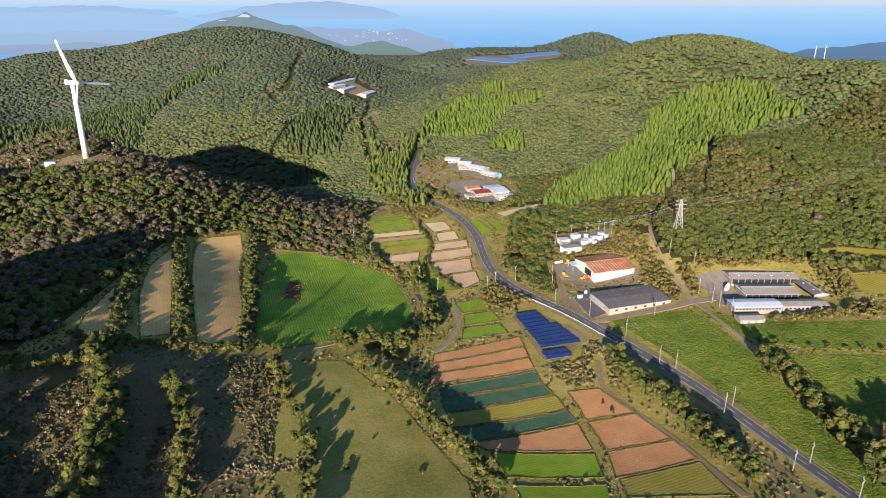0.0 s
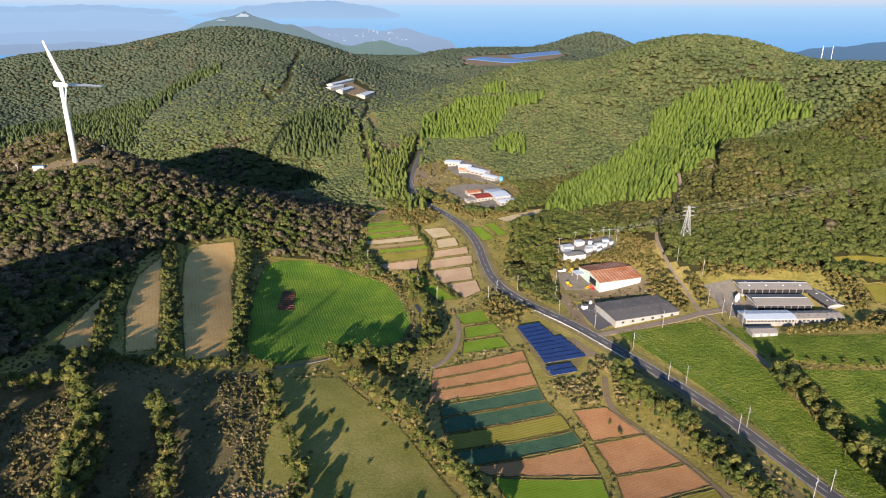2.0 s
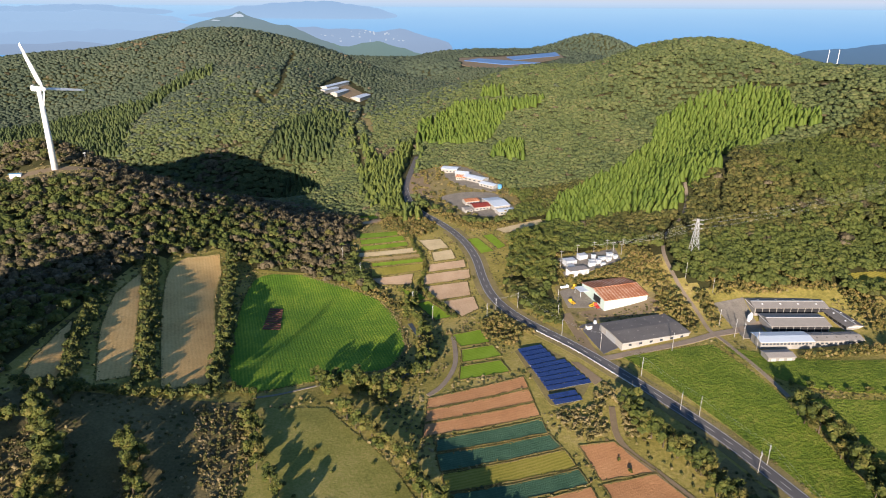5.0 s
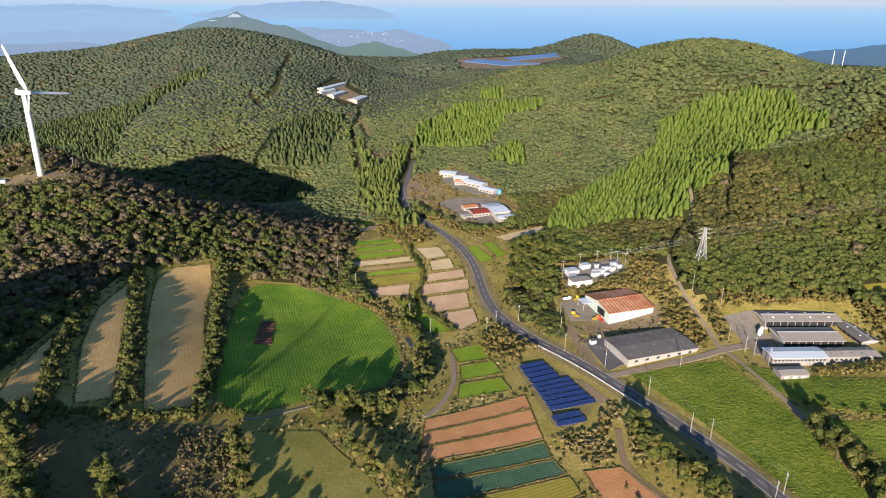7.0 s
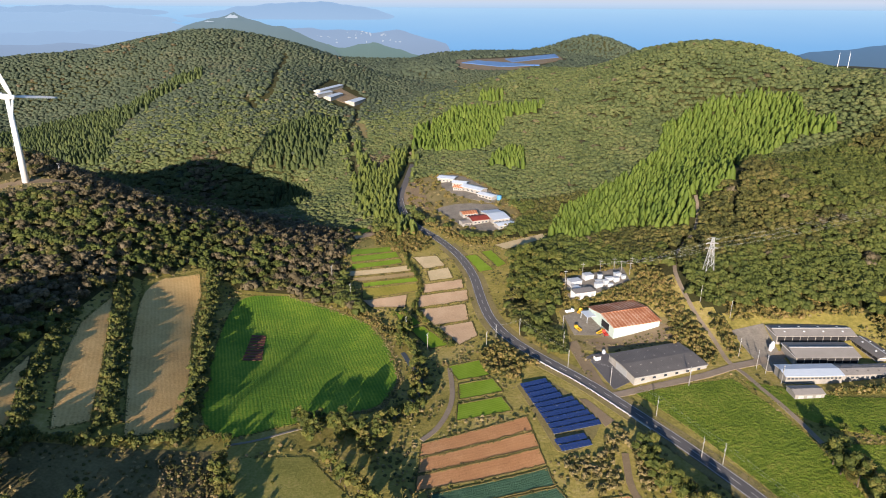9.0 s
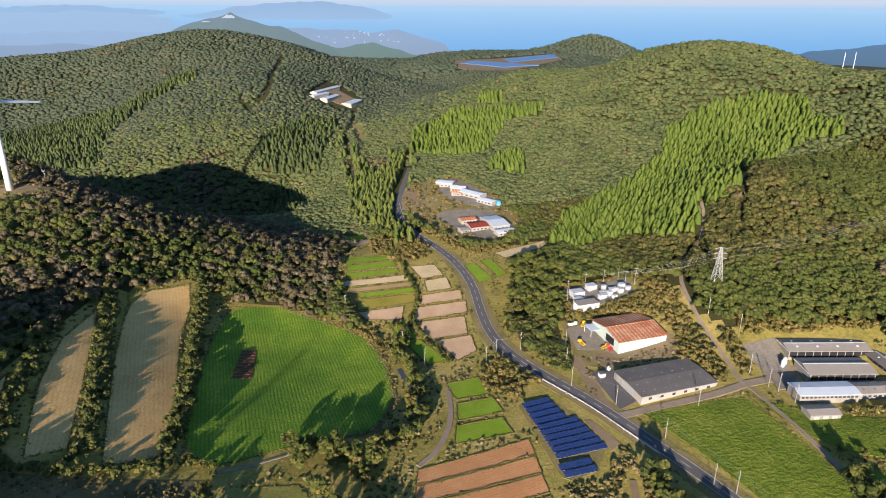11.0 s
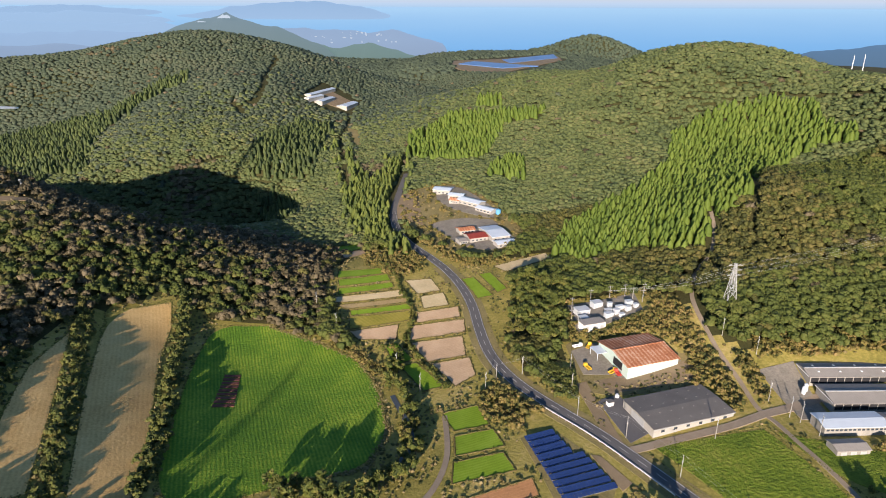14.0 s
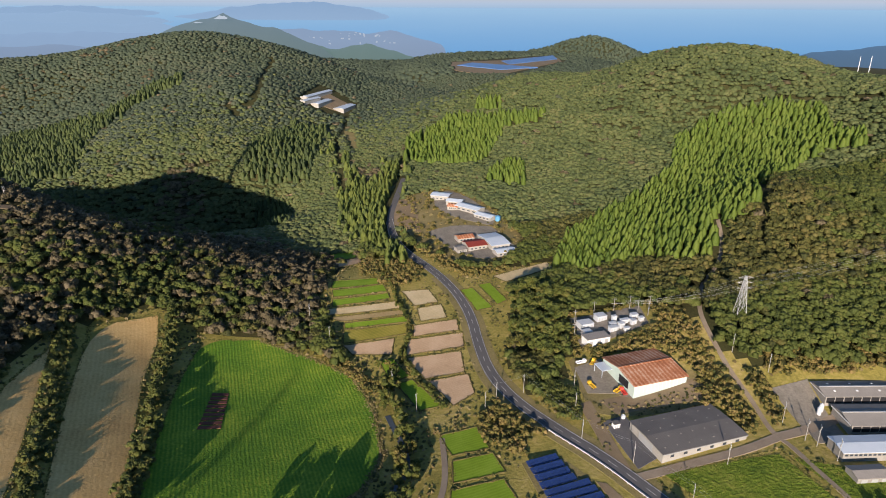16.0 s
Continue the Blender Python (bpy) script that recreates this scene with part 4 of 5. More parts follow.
TREE_GOLD = surface("yellowing_tree_leaves", [(0.037, 0.045, 0.01), (0.098, 0.1, 0.02), (0.169, 0.147, 0.035), (0.225, 0.175, 0.056)], 0.15, 1.6, 0.8, 1.0, 0.4, "island", 0.3, thin=0.2)


def leafy_crown(r, h, clumps, flakes):
    """Leaf clumps of uneven size round limbs, with loose sprays of leaves standing off them."""
    bv, bf = ball(2)
    vs, fs, n = [], [], 0
    spots = []
    for i in range(clumps):
        a, ring = rng.uniform(0, 6.283), math.sqrt(rng.uniform(0, 1)) * 0.72
        up = rng.uniform(0.38, 0.95) * (1 - 0.45 * ring ** 2)
        rad = rng.uniform(0.2, 0.36) * r
        c = np.array([ring * r * math.cos(a), ring * r * math.sin(a), up * h - 0.2 * rad])
        wob = 1 + rng.normal(0, 0.2, (len(bv), 1))
        vs.append(bv * wob * rad * np.array([1, 1, 0.85]) + c), fs.append(bf + n)
        n += len(bv)
        spots.append((c, rad))
    for i in range(flakes):
        c, rad = spots[rng.integers(len(spots))]
        d = rng.normal(0, 1, 3)
        d /= np.linalg.norm(d)
        d[2] = abs(d[2]) * 0.9 + d[2] * 0.1
        p = c + d * rad * rng.uniform(0.9, 1.35)
        u, w = rng.normal(0, 1, 3), rng.normal(0, 1, 3)
        u, w = u / np.linalg.norm(u) * rng.uniform(0.25, 0.55), w / np.linalg.norm(w) * rng.uniform(0.2, 0.45)
        vs.append(np.array([p - u, p + w, p + u + 0.15 * d])), fs.append(np.array([[n, n + 1, n + 2]]))
        n += 3
    return np.vstack(vs), np.vstack(fs)


def tree(name, r, h, clumps, flakes, leaves, label, category, trunk=True):
    """A tree: tapered trunk with limbs, and an uneven crown; its base at the origin."""
    top = new(name)
    tagged(top, label, category, "trees and bushes of the valley")
    if trunk:
        bm = bmesh.new()
        rod(bm, (0, 0, -0.6), (0.1, 0.05, h * 0.45), 0.028 * h, 0.016 * h, 7)
        for i in range(4):
            a = i * 1.6 + rng.uniform(0, 0.8)
            rod(bm, (0.05, 0, h * (0.25 + 0.05 * i)), (math.cos(a) * r * 0.6, math.sin(a) * r * 0.6, h * (0.5 + 0.08 * i)), 0.012 * h, 0.005 * h, 5)
        part("trunk", bm, BARK, top)
    v, f = leafy_crown(r, h, clumps, flakes)
    crown = new("crown", np_mesh("crown", v, f, leaves, False))
    crown.parent = top
    return top


random.seed(11)
TREES = [tree("tree", 3.2 + 0.25 * k, 7.5 + 0.4 * k, 12, 240, TREE_LEAF, "green broadleaf tree with a rounded crown in a hedge row", "tree") for k in range(5)]
TREES += [tree("tree", 3.0 + 0.3 * k, 7 + 0.6 * k, 11, 240, TREE_GOLD, "yellowing broadleaf tree with a loose crown in a hedge row", "tree") for k in range(2)]
BUSHES = [tree("bush", 1.8 + 0.2 * k, 2.6 + 0.3 * k, 8, 110, TREE_LEAF, "low green bush at a field edge", "bush", False) for k in range(3)]
BUSHES += [tree("bush", 1.8, 2.6, 8, 120, TREE_GOLD, "low yellowing bush at a field edge", "bush", False)]
used = set()


def stand(kinds, x, y, scale=1.0):
    ob = random.choice(kinds)
    m = Matrix.Translation(at(x, y, -0.1)) @ Matrix.Rotation(random.uniform(0, 6.28), 4, "Z") @ Matrix.Scale(scale, 4)
    if ob.name not in used:
        used.add(ob.name)
        ob.matrix_world = m
    else:
        made = copy_thing(ob, m)
        made.scale = (scale, scale, scale)


def row_of(kinds, line, step, wide, lo=0.75, hi=1.2, chance=1.0):
    for x, y in even(line, max(2, int(length(line) / step))):
        if random.random() < chance:
            stand(kinds, x + random.uniform(-wide, wide), y + random.uniform(-wide, wide), random.uniform(lo, hi))


HEDGES = (([(-57, 322), (-44, 322), (-32, 316), (-23, 303)], 3.6, 5.0), ([(-14, 442), (-9, 401), (0, 363), (-6, 331), (-14, 331)], 5.5, 4.0), ([(-14, 442), (-9, 401), (0, 363), (-6, 331), (-14, 331)], 9.0, 5.0))
for line, step, wide in HEDGES:
    row_of(TREES, line, step, wide, 0.7, 1.15)
row_of(TREES, [(-38, 295), (-22, 276), (-7, 255), (6, 236), (17, 221), (25, 204)], 5.0, 2.0, 1.15, 1.55)
row_of(TREES, [(-160, 276), (-150, 260), (-140, 242)], 3.0, 3.0, 1.1, 1.6)
row_of(TREES, [(-140, 242), (-132, 218), (-128, 198), (-124, 175)], 3.0, 3.2, 1.5, 2.0)
row_of(TREES, [(-121, 262), (-107, 238), (-96, 208), (-91, 190)], 3.8, 2.3, 1.0, 1.5)
row_of(TREES, [(-80, 293), (-72, 268), (-58, 240), (-48, 204), (-44, 175)], 4.4, 2.8, 0.7, 1.25)
row_of(TREES, [(-190, 254), (-172, 262), (-154, 266)], 3.2, 2.0, 1.0, 1.35)
row_of(TREES, [(93, 301), (99, 282), (109, 268), (116, 245), (122, 219), (126, 205)], 3.8, 2.5, 1.2, 1.75)
row_of(TREES, [(173, 293), (175, 273), (176, 250), (177, 230), (176, 211)] + [(176, 190)], 3.3, 3.4, 1.3, 1.95)
# trees just out of view, added to shade the right-hand meadow
row_of(TREES, [(191, 225), (200, 231), (212, 238)], 4.5, 2.0, 1.2, 1.6)
for x in range(50, 94, 7):
    for y in range(434, 518, 7):
        px, py = np.array([x + random.uniform(-2.6, 2.6)]), np.array([y + random.uniform(-2.6, 2.6)])
        if inside(px, py, ROADSIDE_GROVE)[0]:
            stand(TREES, px[0], py[0], random.uniform(1.35, 1.9))
row_of(BUSHES, [(-24, 556), (-15, 530), (-7, 500), (-3, 478), (-9, 455), (3, 430), (15, 402)], 3.6, 1.2, 0.8, 1.5)
row_of(TREES, [(-45, 314), (-35, 318), (-22, 312), (-10, 322)], 4.4, 4, 1.1, 1.6)
row_of(BUSHES, [(-171, 284), (-156, 293), (-134, 293), (-109, 304), (-91, 311), (-80, 304)], 4.0, 2.0, 0.8, 1.5)
row_of(BUSHES, [(179, 316), (194, 311), (215, 307), (237, 302)], 7.0, 1.0, 0.7, 1.3)
# bushes standing in for small dark shapes on the pasture and plots
for x, y in ((-30, 276), (-47, 268), (-22, 262), (-38, 255), (-58, 282), (-12, 246), (-50, 240), (-26, 236), (82, 270), (-5, 215), (-35, 215), (85, 262)):
    stand(BUSHES, x, y, random.uniform(0.45, 0.8))

BRUSH = surface("brush_leaves", [(0.04, 0.05, 0.011), (0.118, 0.11, 0.025), (0.2, 0.155, 0.044), (0.285, 0.2, 0.076)], 0.06, 1.4, 0.9, 1.0, 0.5, "island", 0.32, thin=0.2)

HEDGE_LEAF = surface("hedge_leaves", [(0.028, 0.04, 0.01), (0.064, 0.082, 0.017), (0.105, 0.118, 0.024), (0.16, 0.145, 0.04)], 0.08, 1.4, 0.85, 0.9, 0.6, "island", 0.3, thin=0.22)
# rough scrub and the overgrown hedges of the terraces, kept as masses
def hedge_mass(line, step, wide, label, high=4.6):
    p = even(line, int(length(line) / step))
    x, y = p[:, 0] + rng.uniform(-wide, wide, len(p)) * 0.8, p[:, 1] + rng.uniform(-wide, wide, len(p))
    plant("shrubs", x, y, rng.uniform(1.3, 2.7, len(x)), rng.uniform(1.5, high, len(x)), FINE, HEDGE_LEAF, label, smooth=True)


hedge_mass([(-146, 492), (-131, 432), (-112, 362), (-101, 312)], 0.8, 4.6, "tall overgrown hedge between the stubble and the green field", 7.6)
hedge_mass([(-186, 450), (-160, 381), (-141, 334), (-132, 304)], 0.8, 4.6, "overgrown hedge between stubble terraces", 4.2)
hedge_mass([(-192, 400), (-177, 338), (-163, 299), (-156, 284)], 0.8, 4.6, "overgrown hedge between stubble terraces", 4.2)
hedge_mass([(-180, 290), (-156, 293), (-134, 297), (-109, 302), (-91, 309)], 1.6, 2.5, "overgrown hedge along the foot of the terraces")
TUFT = [clump_crown(1, 6, 2) for _ in range(9)]
TUSSOCK = surface("tan_tussocks", [(0.06, 0.052, 0.02), (0.125, 0.1, 0.042), (0.2, 0.155, 0.075), (0.27, 0.21, 0.115)], 0.08, 1.6, 0.95, 0.9, 0.4, "island", 0.34, thin=0.12)


def fringe(polys, step, spread):
    """Points along the edges of fields."""
    px = []
    for p in polys:
        q = np.array(list(p) + [p[0]], float)
        for a, b in zip(q[:-1], q[1:]):
            n = max(1, int(np.hypot(*(b - a)) / step))
            px.append(a + (b - a) * rng.uniform(0, 1, (n, 1)) + rng.normal(0, spread, (n, 2)))
    return np.vstack(px).T


SCRUB = [flaked(clump_crown(3, 6, 2, 0.8, (0.45, 0.65)), 20) for _ in range(10)]
SCRUB_LEAF = surface("scrub_leaves", [(0.034, 0.043, 0.011), (0.079, 0.082, 0.02), (0.126, 0.108, 0.034), (0.18, 0.134, 0.058)], 0.05, 1.5, 0.9, 1.0, 0.5, "island", 0.36, thin=0.2)
x, y = scatter(-230, 60, 130, 320, 1.75)
mass = in_any(x, y, [[(-158, 273), (-138, 256), (-127, 224), (-120, 199), (-155, 189), (-167, 210), (-166, 248)], [(-120, 256), (-99, 228), (-88, 196), (-112, 194), (-115, 223)], [(-105, 290), (-81, 295), (-71, 264), (-56, 240), (-42, 198), (-62, 204), (-87, 245)], [(-165, 250), (-205, 230), (-215, 120), (-100, 120), (-120, 199)], [(-60, 205), (-40, 198), (-30, 120), (-90, 120)]]) & (rng.uniform(0, 1, len(x)) < 0.8)
x, y = x[mass], y[mass]
tuft = rng.uniform(0, 1, len(x)) < 0.62
plant("shrubs", x[~tuft], y[~tuft], rng.uniform(0.6, 1.4, (~tuft).sum()), rng.uniform(0.8, 2.3, (~tuft).sum()), SCRUB, SCRUB_LEAF, "dense brownish scrub on neglected terraces", smooth=True)
plant("shrubs", x[tuft], y[tuft], rng.uniform(0.4, 0.95, tuft.sum()), rng.uniform(0.4, 1.3, tuft.sum()), TUFT, TUSSOCK, "tan grass tussocks on neglected terraces")
x, y = fringe([LOW_LANE + LOW_LANE[::-1]], 0.35, 2.2)
plant("shrubs", x, y, rng.uniform(0.35, 1.1, len(x)), rng.uniform(0.4, 1.6, len(x)), TUFT, TUSSOCK, "dry tussocks along the earth lane")
x, y = scatter(40, 110, 270, 330, 2.6)
mass = in_any(x, y, [[(66, 307), (80, 318), (90, 322), (98, 302), (94, 284), (84, 286), (69, 282), (58, 302)]])
DRY_LEAF = surface("dry_brush", [(0.069, 0.063, 0.018), (0.149, 0.127, 0.04), (0.241, 0.19, 0.081), (0.322, 0.253, 0.127)], 0.08, 1.6, 0.9, 1.0, 0.4, "island", 0.34, thin=0.15)
plant("shrubs", x[mass], y[mass], rng.uniform(0.9, 1.9, mass.sum()), rng.uniform(1.0, 2.6, mass.sum()), SCRUB, DRY_LEAF, "tangled dry scrub beside the solar panels")

# tufts of weeds over the open ground between the fields
x, y = scatter(-210, 320, 150, 610, 2.5)
keep = inside(x, y, VALLEY)
x, y = x[keep], y[keep]
keep = patches(x, y, 14) + rng.uniform(-0.3, 0.3, len(x)) > 0.5
x, y = x[keep], y[keep]
dry = rng.uniform(0, 1, len(x)) < 0.4
for sel, m, lab in ((dry, DRY_LEAF, "dry golden weeds between the fields"), (~dry, SCRUB_LEAF, "green weeds and low shrubs between the fields")):
    plant("shrubs", x[sel], y[sel], rng.uniform(0.45, 1.3, sel.sum()), rng.uniform(0.3, 1.5, sel.sum()), TUFT, m, lab)


BANK = surface("weedy_earth_bank", [(0.05, 0.045, 0.014), (0.11, 0.09, 0.03), (0.2, 0.145, 0.06)], 0.15, 1.6, 0.95, 0.9, 0.3)
banks([p for p in OPEN if len(p) == 4], 0.85, 0.5, BANK, "low weedy earth banks between the field plots")
x, y = fringe(OPEN, 0.6, 0.5)
GRASSY = surface("bank_grass", [(0.065, 0.072, 0.016), (0.13, 0.124, 0.026), (0.221, 0.169, 0.058)], 0.1, 2, 0.95, 0.8, 0.3, "island", 0.4)
plant("shrubs", x, y, rng.uniform(0.25, 0.6, len(x)), rng.uniform(0.2, 0.6, len(x)), TUFT, GRASSY, "grassy banks along the field edges")

# brush round the yards and along the road
THICKET = [[(178, 407), (250, 405), (258, 436), (172, 438)], [(251, 404), (262, 404), (266, 386), (262, 364), (250, 366)], [(164, 376), (171, 380), (173, 400), (168, 414), (161, 402)], [(84, 438), (86, 482), (136, 485), (155, 454), (158, 424), (140, 436), (110, 442)], [(139, 408), (156, 407), (160, 391), (155, 374), (148, 368), (144, 395)], [(102, 445), (128, 449), (150, 446), (158, 421), (154, 407), (142, 416), (133, 439), (99, 439)], [(36, 403), (52, 394), (66, 371), (64, 366), (49, 364), (40, 370), (34, 379)], [(-50, 610), (-44, 600), (-14, 588), (4, 545), (-13, 534), (-22, 560), (-41, 566)], [(-4, 612), (12, 590), (26, 572), (54, 562), (66, 572), (63, 548), (40, 544), (24, 551), (8, 580)], [(134, 386), (158, 396), (156, 424), (146, 430), (140, 412)], [(86, 436), (140, 430), (152, 450), (134, 452), (98, 438)], 
           [(28, 372), (50, 368), (56, 388), (40, 404), (30, 392)], [(196, 338), (262, 336), (262, 354), (205, 354)], [(-30, 545), (-10, 540), (5, 560), (-8, 590), (-40, 590)], [(-58, 482), (-44, 476), (-40, 455), (-12, 425), (-24, 420), (-52, 455)]]
x, y = scatter(-80, 290, 320, 620, 2.7)
mass = in_any(x, y, THICKET)
plant("shrubs", x[mass], y[mass], rng.uniform(1.0, 2.3, mass.sum()), rng.uniform(1.3, 4.6, mass.sum()), FINE, BRUSH, "thick green and brown brush round the yards", smooth=True)

x, y = fringe([BIG_E + BIG_E[::-1]], 0.3, 1.0)
plant("shrubs", x, y, rng.uniform(0.3, 0.7, len(x)), rng.uniform(0.3, 0.8, len(x)), TUFT, DRY_LEAF, "golden dry grass bank round the green field")

x, y = scatter(55, 90, 375, 420, 2.4)
mass = in_any(x, y, [[(60, 408), (70, 416), (81, 404), (78, 381), (70, 387), (62, 399)]])
plant("shrubs", x[mass], y[mass], rng.uniform(1.6, 2.6, mass.sum()), rng.uniform(3.4, 4.6, mass.sum()), FINE, HEDGE_LEAF, "rounded dark green thicket above the road", smooth=True)

# dry grass and bushes round the works
x, y = rng.uniform(-25, 85, 900), rng.uniform(556, 750, 900)
keep = inside(x, y, WORKS_SLOPE) & ~in_any(x, y, [[(12, 738), (31, 737), (66, 660), (60, 641), (28, 662), (14, 694)], [(6, 639), (28, 645), (60, 639), (75, 593), (54, 570), (30, 586)]]) & ~near_line(x, y, ROAD, 6)
x, y = x[keep], y[keep]
dry = rng.uniform(0, 1, len(x)) < 0.5
plant("shrubs", x[dry], y[dry], rng.uniform(0.7, 1.7, dry.sum()), rng.uniform(0.6, 1.8, dry.sum()), SCRUB, DRY_LEAF, "dry golden scrub round the works")
plant("shrubs", x[~dry], y[~dry], rng.uniform(1.0, 2.8, (~dry).sum()), rng.uniform(1.2, 4.5, (~dry).sum()), FINE, BRUSH, "green bushes round the works")


# ---- farm and factory buildings ----
GLASS = surface("dark_window_glass", [(0.03, 0.04, 0.05), (0.06, 0.07, 0.09)], 0.5, 2, 0.15, 0.0)
STEEL = surface("galvanised_steel", [(0.4, 0.41, 0.42), (0.55, 0.56, 0.57)], 0.3, 3, 0.5, 0.05, 0.01, metal=0.4)
CONCRETE_POLE = surface("pale_concrete", [(0.27, 0.26, 0.245), (0.38, 0.37, 0.35)], 0.4, 3, 0.85, 0.05, 0.01)
YARD = surface("worn_concrete_yard", [(0.14, 0.125, 0.1), (0.23, 0.205, 0.17), (0.32, 0.285, 0.24)], 0.12, 0.9, 0.95, 0.3, 0.03)
BLACKTOP = surface("dark_yard_asphalt", [(0.09, 0.088, 0.095), (0.14, 0.135, 0.14)], 0.08, 1.5, 0.95, 0.2, 0.02)
YELLOW = surface("yellow_machine_paint", [(0.6, 0.38, 0.03), (0.72, 0.48, 0.06)], 0.5, 3, 0.5, 0.05, 0.01)
RED_PAINT = surface("red_machine_paint", [(0.5, 0.05, 0.04), (0.62, 0.1, 0.08)], 0.5, 3, 0.5, 0.05, 0.01)
BLUE_PAINT = surface("blue_tarpaulin", [(0.08, 0.28, 0.5), (0.14, 0.36, 0.6)], 0.5, 3, 0.6, 0.1, 0.02)
RUBBER = surface("tyre_rubber", [(0.015, 0.015, 0.016), (0.03, 0.03, 0.03)], 1, 4, 0.9, 0.1, 0.01)


def panels_on(top, name, count, x0, x1, y, z0, z1, w, material, depth=0.08):
    """Evenly spaced openings, panes or doors along a long wall at y."""
    for i in range(count):
        c = x0 + (x1 - x0) * (i + 0.5) / count
        bm = bmesh.new()
        s = -1 if y < 0 else 1
        box(bm, c - w / 2, c + w / 2, min(y - 0.05 * s, y + depth * s), max(y - 0.05 * s, y + depth * s), z0, z1)
        part(name, bm, material, top)


def roof_lights(top, rows, count, L, W, eave, ridge, size, material, name="skylight"):
    """Small raised panes in rows on both roof planes."""
    slope = math.atan2(ridge - eave, W / 2)
    for s in (-1, 1):
        for r in range(rows):
            for i in range(count):
                y = s * W / 2 * (r + 0.5) / rows
                z = ridge + 0.25 - (ridge - eave) * abs(y) / (W / 2)
                bm = bmesh.new()
                box(bm, -size / 2, size / 2, -size / 2, size / 2, 0.0, 0.22, Matrix.Translation((-L / 2 + L * (i + 0.5) / count, y, z)) @ Matrix.Rotation(-s * slope, 4, "X"))
                part(name, bm, material, top)


def ridge_cap(top, L, ridge, material, w=0.7):
    bm = bmesh.new()
    box(bm, -L / 2 - 0.4, L / 2 + 0.4, -w / 2, w / 2, ridge + 0.1, ridge + 0.45)
    part("ridge_cap", bm, material, top)


warehouse = shed("warehouse", 122.7, 372.6, 17, 43, 24, 4.3, 4.95, WALL_CREAM, GREY_ROOF, "low warehouse with cream walls and a weathered dark grey roof", 1.6)
roof_lights(warehouse, 2, 7, 43, 24, 4.3, 4.95, 0.4, TAN_ROOF, "roof_vent")
panels_on(warehouse, "window", 6, -20, 20, -12, 1.8, 3.0, 1.8, GLASS)
panels_on(warehouse, "gutter", 1, -21.6, 21.6, -12.5, 4.05, 4.3, 43.2, STEEL, 0.2)
bm = bmesh.new()
box(bm, -21.6, -21.4, -5, 5, 0, 3.6)
part("shutter", bm, STEEL, warehouse, "closed grey roller shutter")

hall = shed("factory_hall", 116.9, 417.9, 17, 30, 28, 4.8, 6.9, WALL_MINT, RUST, "pale mint hall with a streaked rusty roof", 5.3, 0.7)
bm = bmesh.new()
box(bm, -15.7, 15.7, -0.45, 0.45, 7.0, 7.3)
part("ridge_cap", bm, RUST, hall)
panels_on(hall, "seam", 14, -15, 15, -14, 0.2, 4.6, 0.12, PAINT_WHITE)
# dark panel on the gable: the hall's inner shade as a colour
bm = bmesh.new()
box(bm, -15.15, -14.95, -9, -1, 0, 4.2)
part("doorway", bm, DARK, hall, "dark panel for the shade inside the doorway")
bm = bmesh.new()
box(bm, -21, -15.2, 5, 13, 2.9, 3.15)
for y in (5.4, 12.6):
    box(bm, -20.8, -20.6, y - 0.1, y + 0.1, -1, 2.95)
part("canopy", bm, PALE_ROOF, hall, "pale sheet metal lean-to canopy")

BARNS = ((215, 395.5, 0, 43, 12, 4.2, 5.4, 6.5, TAN_ROOF, "long open cattle barn with a weathered cement roof"),
         (211, 377.5, 0, 33, 15, 4.2, 5.6, 4.4, TAN_ROOF, "wide open cattle barn with a weathered cement roof"),
         (240, 379, 96, 20, 9, 2.8, 4.0, 6.2, GREY_ROOF, "small barn with a grey roof"))
for x, y, turn, L, W, eave, ridge, g, roof, lab in BARNS:
    b = shed("cattle_barn", x, y, turn, L, W, eave, ridge, WALL_GREY, roof, lab, g, 0.9)
    tagged(b, group="farm buildings")
    ridge_cap(b, L, ridge, STEEL)
    n = int(L / 4)
    # solid dark panels painted as the shade within the open barn sides
    panels_on(b, "opening_shade", n, -L / 2 + 0.3, L / 2 - 0.3, -W / 2, 0.5, eave - 0.15, L / n - 0.5, DARK)
    panels_on(b, "opening_shade", n, -L / 2 + 0.3, L / 2 - 0.3, W / 2, 0.5, eave - 0.15, L / n - 0.5, DARK)
    if L != 33:
        roof_lights(b, 1, 4 if L > 40 else 2, L, W, eave, ridge, 0.9, PAINT_WHITE)
    bm = bmesh.new()
    for s in (-1, 1):
        box(bm, -L / 2 - 0.9, -L / 2 - 0.78, s * W / 4 - W / 4, s * W / 4 + W / 4, eave - 0.3, eave + 0.1)
    part("bargeboard", bm, PAINT_WHITE, b)

dairy = shed("dairy_shed", 194, 357.3, 1.5, 29, 10.5, 4.8, 5.5, WALL_GREY, PALE_ROOF, "long shed with a bright pale blue metal roof", 3.6, 0.6)
panels_on(dairy, "window", 14, -14, 14, -5.25, 2.9, 3.8, 1.3, GLASS)
tail = shed("dairy_shed", 223.3, 358.6, 2.5, 28, 9, 3.8, 4.6, WALL_GREY, TAN_ROOF, "long shed with a weathered cement roof", 4.2, 0.6)
panels_on(tail, "window", 10, -13, 13, -4.5, 1.6, 2.6, 1.5, GLASS)
roof_lights(tail, 1, 5, 28, 9, 3.8, 4.6, 0.7, GREY_ROOF)
store = shed("storage_shed", 184.4, 341.9, 3, 14.5, 7.5, 2.8, 3.6, WALL_GREY, TAN_ROOF, "small storage shed with a grey roof", 3.9, 0.4)
